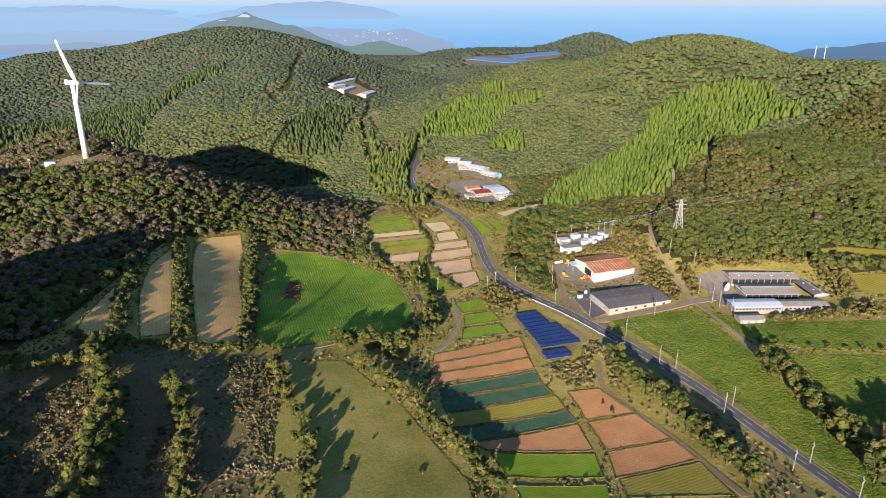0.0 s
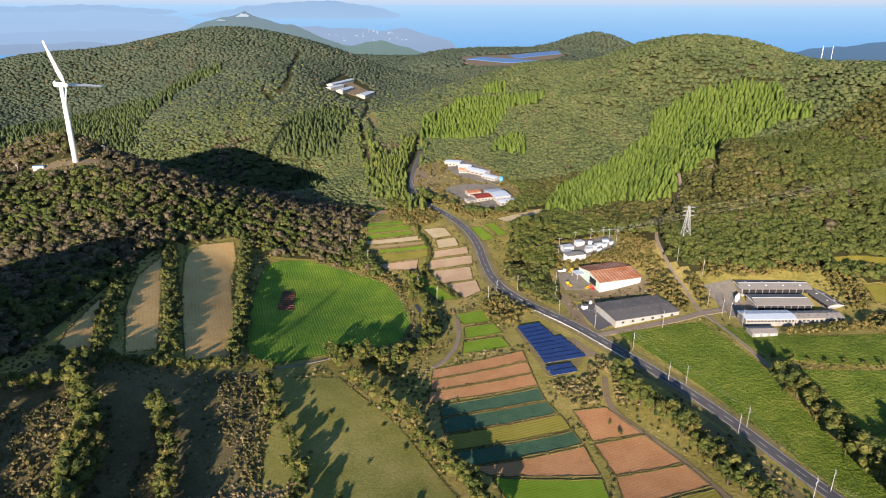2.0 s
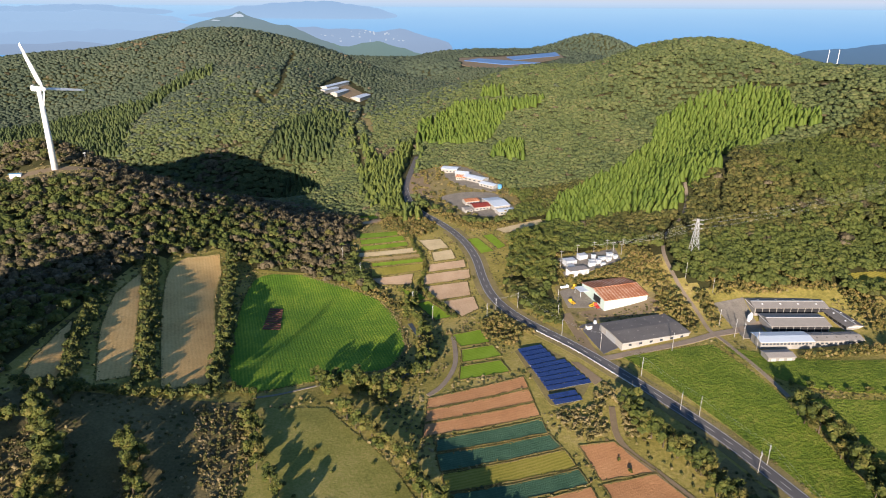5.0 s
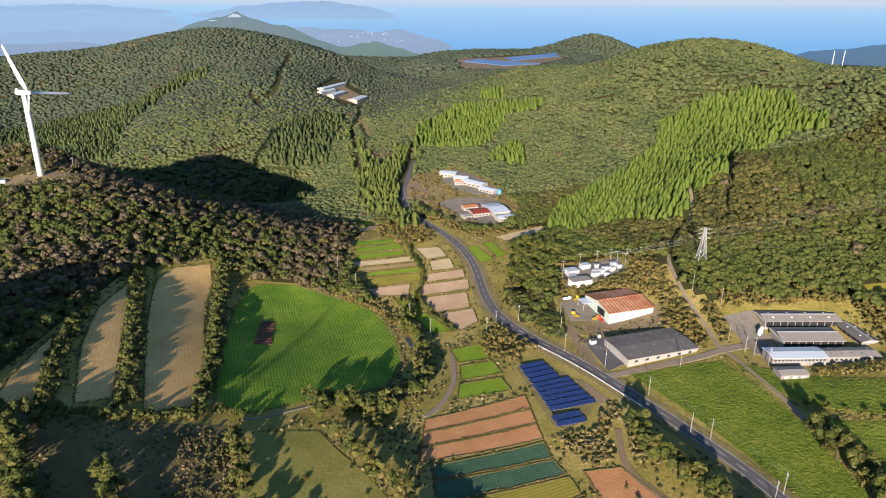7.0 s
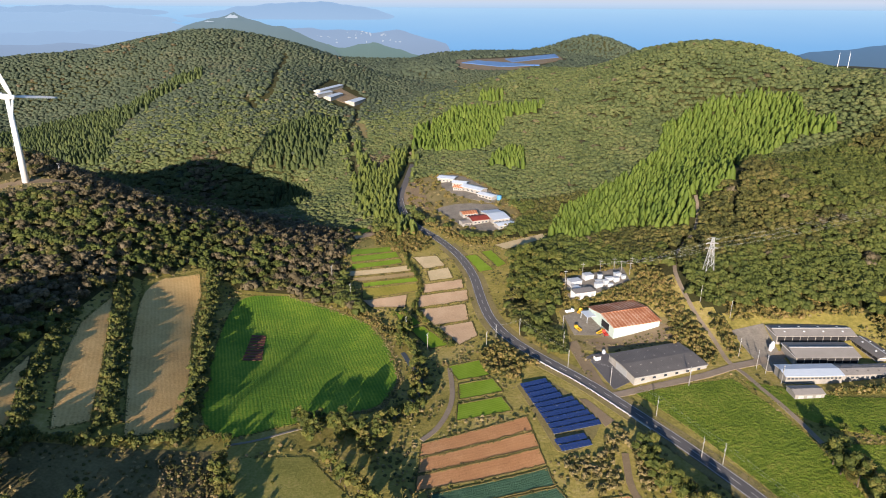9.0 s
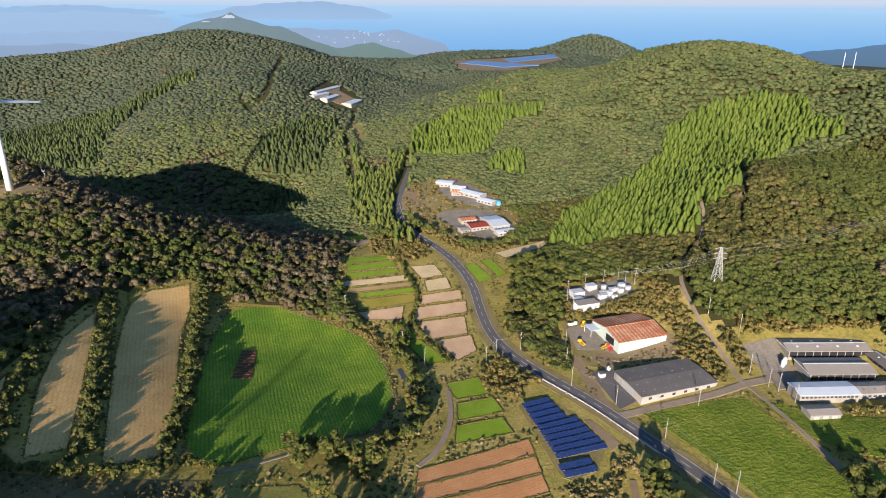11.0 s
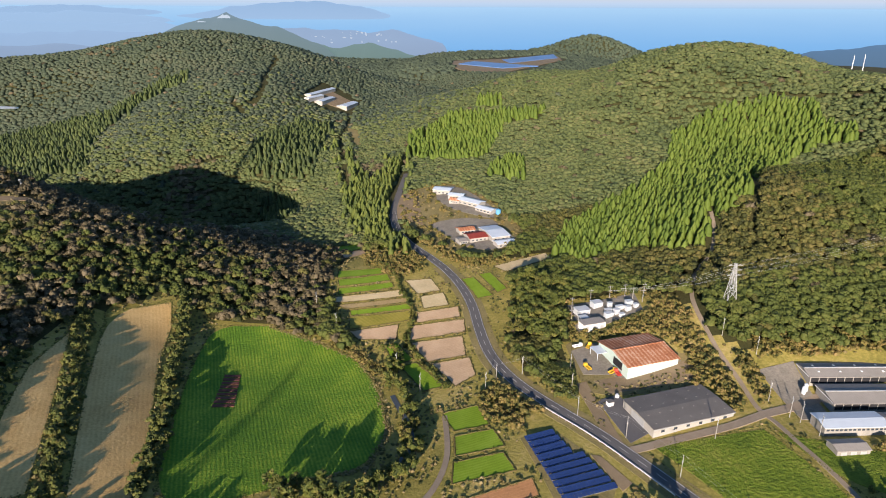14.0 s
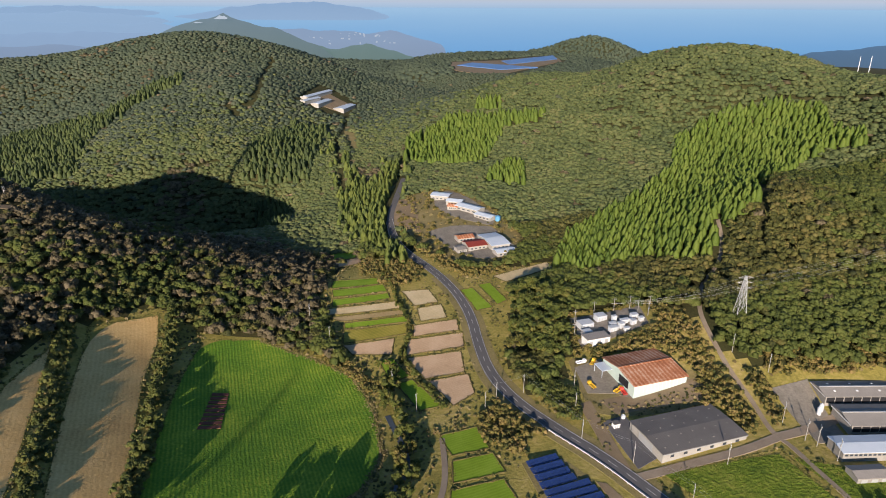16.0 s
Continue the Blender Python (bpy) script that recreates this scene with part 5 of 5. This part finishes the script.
panels_on(store, "door", 3, -6.5, 6.5, -3.75, 0, 2.2, 2.6, STEEL)


def slab(name, corners, up, material, label, category="yard"):
    k = len(corners) // 2
    return tagged(drape(name, corners[:k], corners[k:][::-1], up, material), label, category, kind="structure")


slab("pavement", [(84, 428), (99, 434), (104, 404), (86, 406)], 0.3, YARD, "worn concrete yard before the rusty hall")
slab("pavement", [(101, 403), (108, 400), (138, 411), (134, 416)], 0.3, YARD, "concrete apron of the hall")
slab("pavement", [(88, 384), (99, 388), (108, 360), (95, 352)], 0.3, BLACKTOP, "dark asphalt yard beside the warehouse")
slab("pavement", [(173, 400), (193, 405), (192, 364), (177, 364)], 0.3, YARD, "worn concrete farm yard")
slab("pavement", [(80, 398), (86, 400), (92, 352), (86, 352)], 0.28, DIRT, "bare earth drive up to the hall")
slab("pavement", [(90, 400), (140, 411), (146, 398), (96, 389)], 0.22, DIRT, "bare earth bank behind the warehouse")
slab("pavement", [(88, 478), (133, 482), (132, 460), (92, 445)], 0.3, YARD, "gravelled substation yard")
slab("pavement", [(76, 346), (80, 345), (89, 328), (84, 324)], 0.2, DIRT, "bare earth strip beside the solar panels")

DRY = surface("dry_olive_grass", [(0.13, 0.115, 0.04), (0.22, 0.18, 0.075), (0.3, 0.235, 0.11)], 0.06, 1.0, 0.95, 0.8, 0.3)
slab("ground", [(47.5, 359), (62, 366), (74, 349), (82, 326), (75, 312), (60, 305), (57, 317)], 0.15, DRY, "trampled dry grass under the solar panels", "grass")
slab("ground", [(122, 264), (124, 240), (133, 205), (140, 180), (152, 180), (147, 206), (138, 240), (127, 268)], 0.2, DRY, "dry olive grass strip beside the road", "grass")
slab("ground", [(82, 434), (86, 438), (142, 416), (148, 402), (140, 392), (98, 386), (84, 392)], 0.17, DRY, "dry tan grass bank round the rusty hall", "grass")
# the works up the valley
slab("ground", WORKS_SLOPE, 0.2, DRY, "dry golden grass slope round the works", "grass")
strip("ground", ROAD[3:15], 14, 0.14, DRY, "dry grass verge along the road", "grass")
slab("pavement", [(6, 639), (28, 645), (60, 639), (75, 593), (54, 570), (30, 586)], 0.4, YARD, "concrete works yard")
slab("pavement", [(12, 738), (31, 737), (66, 660), (60, 641), (28, 662), (14, 694)], 0.4, YARD, "concrete works yard")
slab("pavement", [(-26, 742), (-6, 740), (2, 640), (-22, 680)], 0.3, DIRT, "bare earth clearing by the road")
WORKS = ((36, 614, 18, 13, 9, 3.0, 4.2, RUST), (43, 598, 20, 15, 13, 3.4, 4.8, RED_ROOF), (58, 604, 20, 15, 26, 3.6, 5.0, PALE_ROOF), (64, 583, 20, 15, 9, 3.0, 4.0, PALE_ROOF), (32, 592, 20, 7, 9, 2.6, 3.4, TAN_ROOF),
         (20, 716, -20, 17, 12, 4.0, 5.0, PALE_ROOF), (32, 694, -20, 14, 9, 3.4, 4.6, PALE_ROOF), (30, 682, -20, 9, 7, 3.0, 4.4, RUST), (44, 676, -42, 24, 11, 3.6, 4.8, PALE_ROOF), (56, 658, -42, 17, 9, 3.0, 4.0, PALE_ROOF))
for x, y, turn, L, W, eave, ridge, roof in WORKS:
    b = shed("works_building", x, y, turn, L, W, eave, ridge, WALL_CREAM, roof, {id(RUST): "small works building with a rusty roof", id(RED_ROOF): "works building with a dark red roof", id(TAN_ROOF): "works building with a grey roof", id(PALE_ROOF): "works building with a pale metal roof"}[id(roof)], None, 0.5)
    tagged(b, group="works in the valley")
    panels_on(b, "window", 4, -L / 2 + 1, L / 2 - 1, -W / 2, 1.0, 2.0, L / 9, GLASS)
bm = bmesh.new()
rod(bm, (0, 0, -1), (0, 0, 4), 2.2, 2.2, 16)
rod(bm, (0, 0, 4), (0, 0, 4.8), 2.2, 0.3, 16)
tank = part("tank", bm, BLUE_PAINT)
tank.location = at(66, 652)
tagged(tank, "pale blue round storage tank", "tank")

# long houses on the far hillside
for x, y, turn, L, W in ((-159, 1137, 71, 79, 11), (-164, 1104, 66, 40, 10), (-149, 1112, 74, 46, 12), (-117, 1126, 74, 46, 16)):
    b = shed("poultry_house", x, y, turn, L, W, 3, 4.2, WALL_CREAM, PALE_ROOF, "long pale roofed poultry house among the hill woods", None, 0.6)
    tagged(b, group="poultry houses")
slab("pavement", [(-160, 1104), (-152, 1168), (-110, 1150), (-116, 1104)], 0.5, DIRT, "bare earth round the poultry houses")


slab("ground", BARE[0], 0.4, DRY, "bare tan grass beside the ravine", "grass")
slab("pavement", [(-168, 856), (-147, 853), (-147, 848), (-168, 850)], 0.5, DIRT, "tan earth bank of a lane in the woods")
slab("pavement", [(-146, 852), (-127, 848), (-127, 843), (-146, 847)], 0.5, DIRT, "tan earth bank of a lane in the woods")

# substation
def box_unit(name, x, y, turn, a, b, h, material, label, category, roof=None):
    top = new(name)
    top.matrix_world = Matrix.Translation(at(x, y)) @ Matrix.Rotation(radians(turn), 4, "Z")
    tagged(top, label, category, "substation equipment")
    bm = bmesh.new()
    box(bm, -a / 2, a / 2, -b / 2, b / 2, -0.8, h)
    bmesh.ops.bevel(bm, geom=bm.edges[:], offset=0.08, segments=1, affect="EDGES")
    part("body", bm, material, top)
    bm = bmesh.new()
    box(bm, -a / 2 - 0.2, a / 2 + 0.2, -b / 2 - 0.2, b / 2 + 0.2, h + 0.003, h + 0.25)
    part("roof", bm, roof or material, top)
    for i in range(3):
        bm = bmesh.new()
        box(bm, -a / 2 + a * (i + 0.25) / 3, -a / 2 + a * (i + 0.75) / 3, -b / 2 - 0.06, -b / 2 + 0.02, 0.3, h * 0.75)
        part("door", bm, STEEL, top)


GEAR = surface("pale_grey_gear_paint", [(0.46, 0.49, 0.53), (0.6, 0.63, 0.66)], 0.3, 3, 0.5, 0.05, 0.01)
box_unit("control_house", 100, 450, 17, 14, 7, 4, PAINT_WHITE, "white control house with a flat grey roof", "building", TAN_ROOF)
for x, y, a, b, h in ((98, 467, 8, 6, 4), (108, 473, 6, 5, 4), (97, 458, 5, 4, 3.5), (112, 459, 5, 3, 3.2), (113, 464, 4, 2.4, 2.6), (117, 461, 3, 3, 3.6), (120, 465, 5, 2.4, 3), (119, 457, 3, 2, 2.4), (124, 462, 3, 2.6, 3.4), (126, 468, 4, 3, 3.6), (129, 464, 2.4, 2.4, 2.8), (115, 469, 2.6, 2, 4.2)):
    box_unit("switchgear", x, y, 17, a, b, h * 0.8, GEAR, "white metal switchgear cabinet in the substation", "switchgear")
for x, y in ((92, 449), (90, 458), (93, 472), (130, 474), (134, 468), (127, 480), (118, 481), (106, 480), (137, 475)):
    bm = bmesh.new()
    rod(bm, (0, 0, -1), (0, 0, 9), 0.2, 0.12, 6)
    mast = new("mast")
    mast.location = at(x, y)
    tagged(mast, "slim pale substation mast", "mast", "substation masts")
    part("pole", bm, CONCRETE_POLE, mast)
    bm = bmesh.new()
    box(bm, -1.4, 1.4, -0.08, 0.08, 7.6, 7.75)
    part("crossarm", bm, STEEL, mast)


# ---- solar panels ----
def cell_glass():
    m = surface("solar_glass", [(0.014, 0.032, 0.12), (0.024, 0.05, 0.17)], 0.3, 2, 0.22, 0.0)
    m.node_tree.nodes["Principled BSDF"].inputs["Specular IOR Level"].default_value = 0.6
    return m


SOLAR = cell_glass()


def solar_table(x, y, turn, L, deep=3.3, tilt=12):
    top = new("solar_array")
    top.matrix_world = Matrix.Translation(at(x, y, 0.1)) @ Matrix.Rotation(radians(turn), 4, "Z")
    tagged(top, "row of dark blue solar panels on a low steel frame", "solar panels", "solar array rows")
    m = Matrix.Translation((0, 0, 1.1)) @ Matrix.Rotation(radians(tilt), 4, "X")
    n = int(L / 1.65)
    bm = bmesh.new()
    box(bm, -L / n / 2 + 0.05, L / n / 2 - 0.05, -deep / 4 + 0.04, deep / 4 - 0.04, 0, 0.05)
    first = part("panel", bm, SOLAR, top)
    for i in range(n):
        for half in (-1, 1):
            ob = first
            if i or half > 0:
                ob = new("panel", first.data)
                ob.parent = top
            ob.matrix_local = m @ Matrix.Translation((-L / 2 + (i + 0.5) * L / n, half * deep / 4, 0))
    bm = bmesh.new()
    for yy in (-deep * 0.3, deep * 0.3):
        box(bm, -L / 2, L / 2, yy - 0.05, yy + 0.05, -0.12, -0.01, m)
    box(bm, -L / 2, L / 2, -deep / 2, -deep / 2 + 0.04, -0.02, 0.06, m)
    part("rail", bm, STEEL, top)
    for i in range(4):
        for s in (-1, 1):
            bm = bmesh.new()
            c = -L / 2 + (i + 0.5) * L / 4
            rod(bm, (c, s * deep * 0.3, -0.8), (c, s * deep * 0.3, 1.05 + s * 0.2), 0.06, 0.06, 5)
            part("leg", bm, STEEL, top)


def solar_rows(left, right, n, fill=0.84):
    """n rows that run from one edge of a block to the other; left, right: the edges' first and last points."""
    gap = (Vector(left[1]) - Vector(left[0])).length / max(1, n - 1)
    for i in range(n):
        p, q = Vector(between(left[0], left[1], i / max(1, n - 1))), Vector(between(right[0], right[1], i / max(1, n - 1)))
        d = q - p
        solar_table(*((p + q) / 2), math.degrees(math.atan2(d.y, d.x)), d.length, gap * fill * 0.93)


solar_rows(((49.4, 356.6), (52.8, 343.4)), ((63.2, 361.8), (68.2, 349.2)), 4)
solar_rows(((53.9, 339.0), (58.8, 319.8)), ((73.6, 346.2), (82.2, 327.2)), 6)
solar_rows(((59.0, 313.0), (60.4, 308.9)), ((73.4, 317.6), (74.8, 313.2)), 2)


# ---- poles, wires and the pylon ----
def utility_pole(h, arms):
    top = new("utility_pole")
    tagged(top, "pale concrete utility pole with steel crossarms", "utility pole", "utility poles")
    bm = bmesh.new()
    rod(bm, (0, 0, -1), (0, 0, h), 0.17, 0.1, 8)
    part("pole", bm, CONCRETE_POLE, top)
    for k in range(arms):
        z = h - 0.4 - 0.9 * k
        bm = bmesh.new()
        box(bm, -1.1, 1.1, -0.06, 0.06, z, z + 0.12)
        part("crossarm", bm, STEEL, top)
        for c in (-0.95, 0, 0.95):
            bm = bmesh.new()
            rod(bm, (c, 0, z + 0.12), (c, 0, z + 0.45), 0.09, 0.07, 6)
            part("insulator", bm, PAINT_WHITE, top)
    bm = bmesh.new()
    rod(bm, (0.45, 0, h - 3.4), (0.45, 0, h - 2.5), 0.28, 0.28, 8)
    part("transformer", bm, STEEL, top)
    return top


first_pole = utility_pole(10.5, 2)
ROAD_POLES = [(161, 196), (146, 215), (141.5, 262), (126, 296), (109, 330), (94, 356), (76, 373), (55, 410), (41, 405), (35, 398)]
VALLEY_POLES = [(2, 402), (-11, 425), (-50, 474), (-66, 500), (77, 392), (80, 410), (73, 452), (168, 378), (175, 362), (172, 366), (178, 352), (132, 352), (155, 219), (119, 301), (136, 258), (176, 410), (164, 425)]
places = []
for x, y in ROAD_POLES + VALLEY_POLES:
    m = Matrix.Translation(at(x, y)) @ Matrix.Rotation(radians(70), 4, "Z")
    if not places:
        first_pole.matrix_world = m
    else:
        copy_thing(first_pole, m)
    places.append((x, y))


def wire(a, b, sag, name="power_line", r=0.022, label="thin sagging power line"):
    cu = bpy.data.curves.new(name, "CURVE")
    cu.dimensions, cu.bevel_depth, cu.bevel_resolution = "3D", r, 0
    sp = cu.splines.new("POLY")
    n = 14
    sp.points.add(n - 1)
    for i in range(n):
        s = i / (n - 1)
        p = Vector(a).lerp(Vector(b), s)
        sp.points[i].co = (p.x, p.y, p.z - sag * 4 * s * (1 - s), 1)
    cu.materials.append(STEEL)
    return tagged(new(name, cu), label, "power line", "power lines")


for (x0, y0), (x1, y1) in zip(ROAD_POLES[:-1], ROAD_POLES[1:]):
    for o in (-0.9, 0.9):
        wire(at(x0 + o, y0, 10.5), at(x1 + o, y1, 10.5), 0.9)


def lattice(top, name, pts, r, sides=4):
    bm = bmesh.new()
    for a, b in pts:
        rod(bm, a, b, r, r, sides)
    part(name, bm, STEEL, top)


def pylon(x, y, h, w):
    top = new("pylon")
    top.location = at(x, y)
    tagged(top, "tall grey steel lattice pylon rising from the woods", "pylon")
    levels = [0, 0.22, 0.42, 0.6, 0.75, 0.88, 1.0]
    half = [w / 2 * (1 - 0.86 * s ** 0.8) for s in levels]
    corner = [(-1, -1), (1, -1), (1, 1), (-1, 1)]
    for cx, cy in corner:
        lattice(top, "leg", [((cx * half[i], cy * half[i], h * levels[i] - (1 if i == 0 else 0)), (cx * half[i + 1], cy * half[i + 1], h * levels[i + 1])) for i in range(6)], 0.16)
    for k in range(4):
        (ax, ay), (bx, by) = corner[k], corner[(k + 1) % 4]
        seg = []
        for i in range(6):
            p, q = half[i], half[i + 1]
            seg += [((ax * p, ay * p, h * levels[i]), (bx * q, by * q, h * levels[i + 1])), ((bx * p, by * p, h * levels[i]), (ax * q, ay * q, h * levels[i + 1])), ((ax * q, ay * q, h * levels[i + 1]), (bx * q, by * q, h * levels[i + 1]))]
        lattice(top, "bracing", seg, 0.09)
    for s in (0.74, 0.86, 0.97):
        z = h * s
        lattice(top, "crossarm", [((-4.0, 0, z), (4.0, 0, z)), ((-4.0, 0, z), (0, 0.3, z + 1.3)), ((4.0, 0, z), (0, -0.3, z + 1.3))], 0.11)
    return top


pylon(176, 447, 26, 6.5)
for s in (0.74, 0.86, 0.97):
    for o in (-4, 4):
        wire(at(176 + o, 447, 26 * s), at(118 + o, 474, 9), 3.0, r=0.03)
        wire(at(176 + o, 447, 26 * s), at(420 + o, 520, 26 * s), 7.0, r=0.03)

slab("pavement", [(-730, 2500), (-690, 2490), (-670, 2510), (-700, 2530)], 9.0, GRAVEL, "pale quarry scar on the far peak", "quarry")
# small masts and hut by the turbine, far turbines
box_unit("site_hut", -322, 540, 10, 8, 3, 3, PAINT_WHITE, "white site hut beside the wind turbine", "hut", BLUE_PAINT)
slab("ground", [(-330, 512), (-300, 530), (-276, 548), (-282, 566), (-312, 560), (-340, 532)], 0.2, DRY, "dry grass clearing round the wind turbine", "grass")
slab("pavement", [(-345, 520), (-318, 548), (-300, 556), (-275, 566), (-272, 558), (-300, 545), (-314, 536), (-338, 512)], 0.3, DIRT, "bare earth track along the ridge")
for x, y in ((-283, 572), (-333, 530), (-345, 520)):
    copy_thing(first_pole, Matrix.Translation(at(x, y)))


x, y = rng.uniform(-352, -262, 420), rng.uniform(500, 574, 420)
keep = inside(x, y, [(-352, 502), (-318, 520), (-282, 526), (-264, 542), (-268, 570), (-318, 562), (-350, 540)]) & (np.hypot(x + 297, y - 551) > 6) & ~near_line(x, y, [(-342, 516), (-316, 542), (-300, 550), (-274, 562)], 4)
plant("shrubs", x[keep], y[keep], rng.uniform(0.5, 1.6, keep.sum()), rng.uniform(0.4, 1.6, keep.sum()), SCRUB, DRY_LEAF, "dry tan scrub round the wind turbine", smooth=True)

# ---- road details ----
LINE = surface("road_paint", [(0.36, 0.355, 0.35), (0.56, 0.555, 0.545)], 0.3, 3, 0.7, 0.05, 0.01)


def offset(line, d):
    p = even(line, int(length(line) / 4))
    t = np.gradient(p, axis=0)
    t /= np.hypot(*t.T)[:, None]
    return p + np.stack([-t[:, 1], t[:, 0]], 1) * d


for d in (-2.8, 2.8):
    a, b = ribbon(offset(ROAD[:19], d), 0.2, 180)
    tagged(drape("trim", a, b, 0.4, LINE, 0.02), "white painted edge line of the road", "road marking", kind="structure")
p = even(ROAD[:19], int(length(ROAD[:19]) / 5))
for i in range(0, len(p) - 1, 2):
    a, b = ribbon([p[i], p[i + 1]], 0.18, 3)
    tagged(drape("trim", a, b, 0.4, LINE, 0.02), "white painted centre dash of the road", "road marking", kind="structure")
RAIL_LINE = offset(ROAD, 4.2)
stretch = [q for q in RAIL_LINE if 318 < q[1] < 385]
rail = new("guard_rail")
rail.location = at(*stretch[0])
tagged(rail, "white roadside guard rail on short posts", "guard rail")
bm = bmesh.new()
for q, r in zip(stretch[:-1], stretch[1:]):
    rod(bm, at(*q, 1.05) - rail.location, at(*r, 1.05) - rail.location, 0.16, 0.16, 6)
part("beam", bm, PAINT_WHITE, rail)
for q in stretch:
    bm = bmesh.new()
    rod(bm, at(*q, -0.3) - rail.location, at(*q, 1.0) - rail.location, 0.08, 0.08, 6)
    part("post", bm, PAINT_WHITE, rail)

# ---- stream, reservoirs, mulch ----
strip_a, strip_b = ribbon([(-12, 400), (-6, 382), (-1, 366), (-1, 355), (-6, 344), (-14, 332)], 2.6)
tagged(drape("water", strip_a, strip_b, 0.2, STREAM), "narrow pale stream between bushes", "stream", kind="structure")
for c in ([(77, 1745), (170, 1640), (262, 1697), (118, 1815)], [(195, 1870), (205, 1775), (350, 1930), (362, 2055)]):
    slab("water", c, 2.4, WATER, "blue reservoir water", "reservoir")
slab("pavement", [(62, 1840), (62, 1590), (167, 1560), (350, 1870), (372, 2075), (190, 1895)], 1.2, DIRT, "bare tan banks round the reservoirs", "bank")
strip_a, strip_b = ribbon([(-82, 304), (-72, 308), (-58, 318), (-48, 324)], 1.1)
tagged(drape("pavement", strip_a, strip_b, 0.3, YARD), "pale concrete ditch along the green field", "ditch", kind="structure")
MULCH = surface("red_brown_mulch", [(0.11, 0.04, 0.03), (0.19, 0.075, 0.055)], 0.3, 2, 0.9, 0.4, 0.1)
for i in range(9):
    s = i / 9
    x0, y0, x1, y1 = -102 + 4 * s, 420 - 36 * s, -94 + 6 * s, 421 - 34 * s
    tagged(drape("mulch_bed", [(x0, y0), (x1, y1)], [(x0 + 0.3, y0 - 2.6), (x1 + 0.3, y1 - 2.6)], 0.6, MULCH), "low bed of red brown mulch in the green field", "mulch bed", "mulch beds", "thing")


# ---- vehicles and stores in the yards ----
def small_truck(x, y, turn, paint, label):
    top = new("truck")
    top.matrix_world = Matrix.Translation(at(x, y, 0.35)) @ Matrix.Rotation(radians(turn), 4, "Z")
    tagged(top, label, "truck", "yard vehicles")
    bm = bmesh.new()
    box(bm, 1.2, 2.7, -0.95, 0.95, 0.5, 2.3)
    bmesh.ops.bevel(bm, geom=bm.edges[:], offset=0.18, segments=2, affect="EDGES")
    cab = part("cab", bm, paint, top)
    bm = bmesh.new()
    box(bm, 2.62, 2.74, -0.8, 0.8, 1.4, 2.0)
    part("windscreen", bm, GLASS, cab)
    bm = bmesh.new()
    box(bm, -2.8, 1.1, -1.0, 1.0, 0.7, 0.9)
    for yy in (-1.0, 0.94):
        box(bm, -2.8, 1.1, yy, yy + 0.06, 0.9, 1.4)
    part("bed", bm, paint, top)
    for wx in (-1.8, 1.9):
        for wy in (-0.85, 0.85):
            bm = bmesh.new()
            rod(bm, (wx, wy - 0.14, 0.42), (wx, wy + 0.14, 0.42), 0.42, 0.42, 12)
            part("wheel", bm, RUBBER, top)


small_truck(89, 411, 110, YELLOW, "yellow flatbed truck parked in the yard")
small_truck(101, 406, 40, YELLOW, "yellow flatbed truck parked by the hall")
small_truck(103, 404.5, 100, RED_PAINT, "red flatbed truck parked by the hall")
small_truck(88, 431, 20, PAINT_WHITE, "white flatbed truck parked in the yard")
small_truck(94, 430, 60, YELLOW, "yellow flatbed truck parked by the lean-to")
for x, y, h in ((98, 386, 2.4), (188, 384, 4.5), (190, 386, 4.5)):
    bm = bmesh.new()
    rod(bm, (0, 0, -0.5), (0, 0, h - 0.8), 1.0, 1.0, 14)
    rod(bm, (0, 0, h - 0.8), (0, 0, h), 1.0, 0.2, 14)
    silo = part("silo", bm, GEAR)
    silo.location = at(x, y)
    tagged(silo, "small white feed silo with a conical top", "silo", "feed silos")
box_unit("site_hut", 93, 380, 17, 3, 2.5, 2.4, PAINT_WHITE, "small white hut at the asphalt yard", "hut", GREY_ROOF)

# houses of the far town
# house walls glow in the haze colour, like the far land
TOWN_WALL = distance_haze("hazy_town_walls", (0.21, 0.255, 0.33), (0.26, 0.3, 0.365), -20, 60, 1.0)
for i in range(44):
    x, s = rng.uniform(-470, -100), rng.uniform(0.5, 0.97)
    bm = bmesh.new()
    w = rng.uniform(1.2, 4.5)
    box(bm, -w, w, -5, 5, -6, rng.uniform(0.8, 2.4))
    house = part("far_house", bm, TOWN_WALL)
    house.location = (x, 2733 + 260 * s, -70 + 130 * math.sin(s * math.pi / 2))
    tagged(house, "pale block of a hazy seaside town", "house", "far town houses")
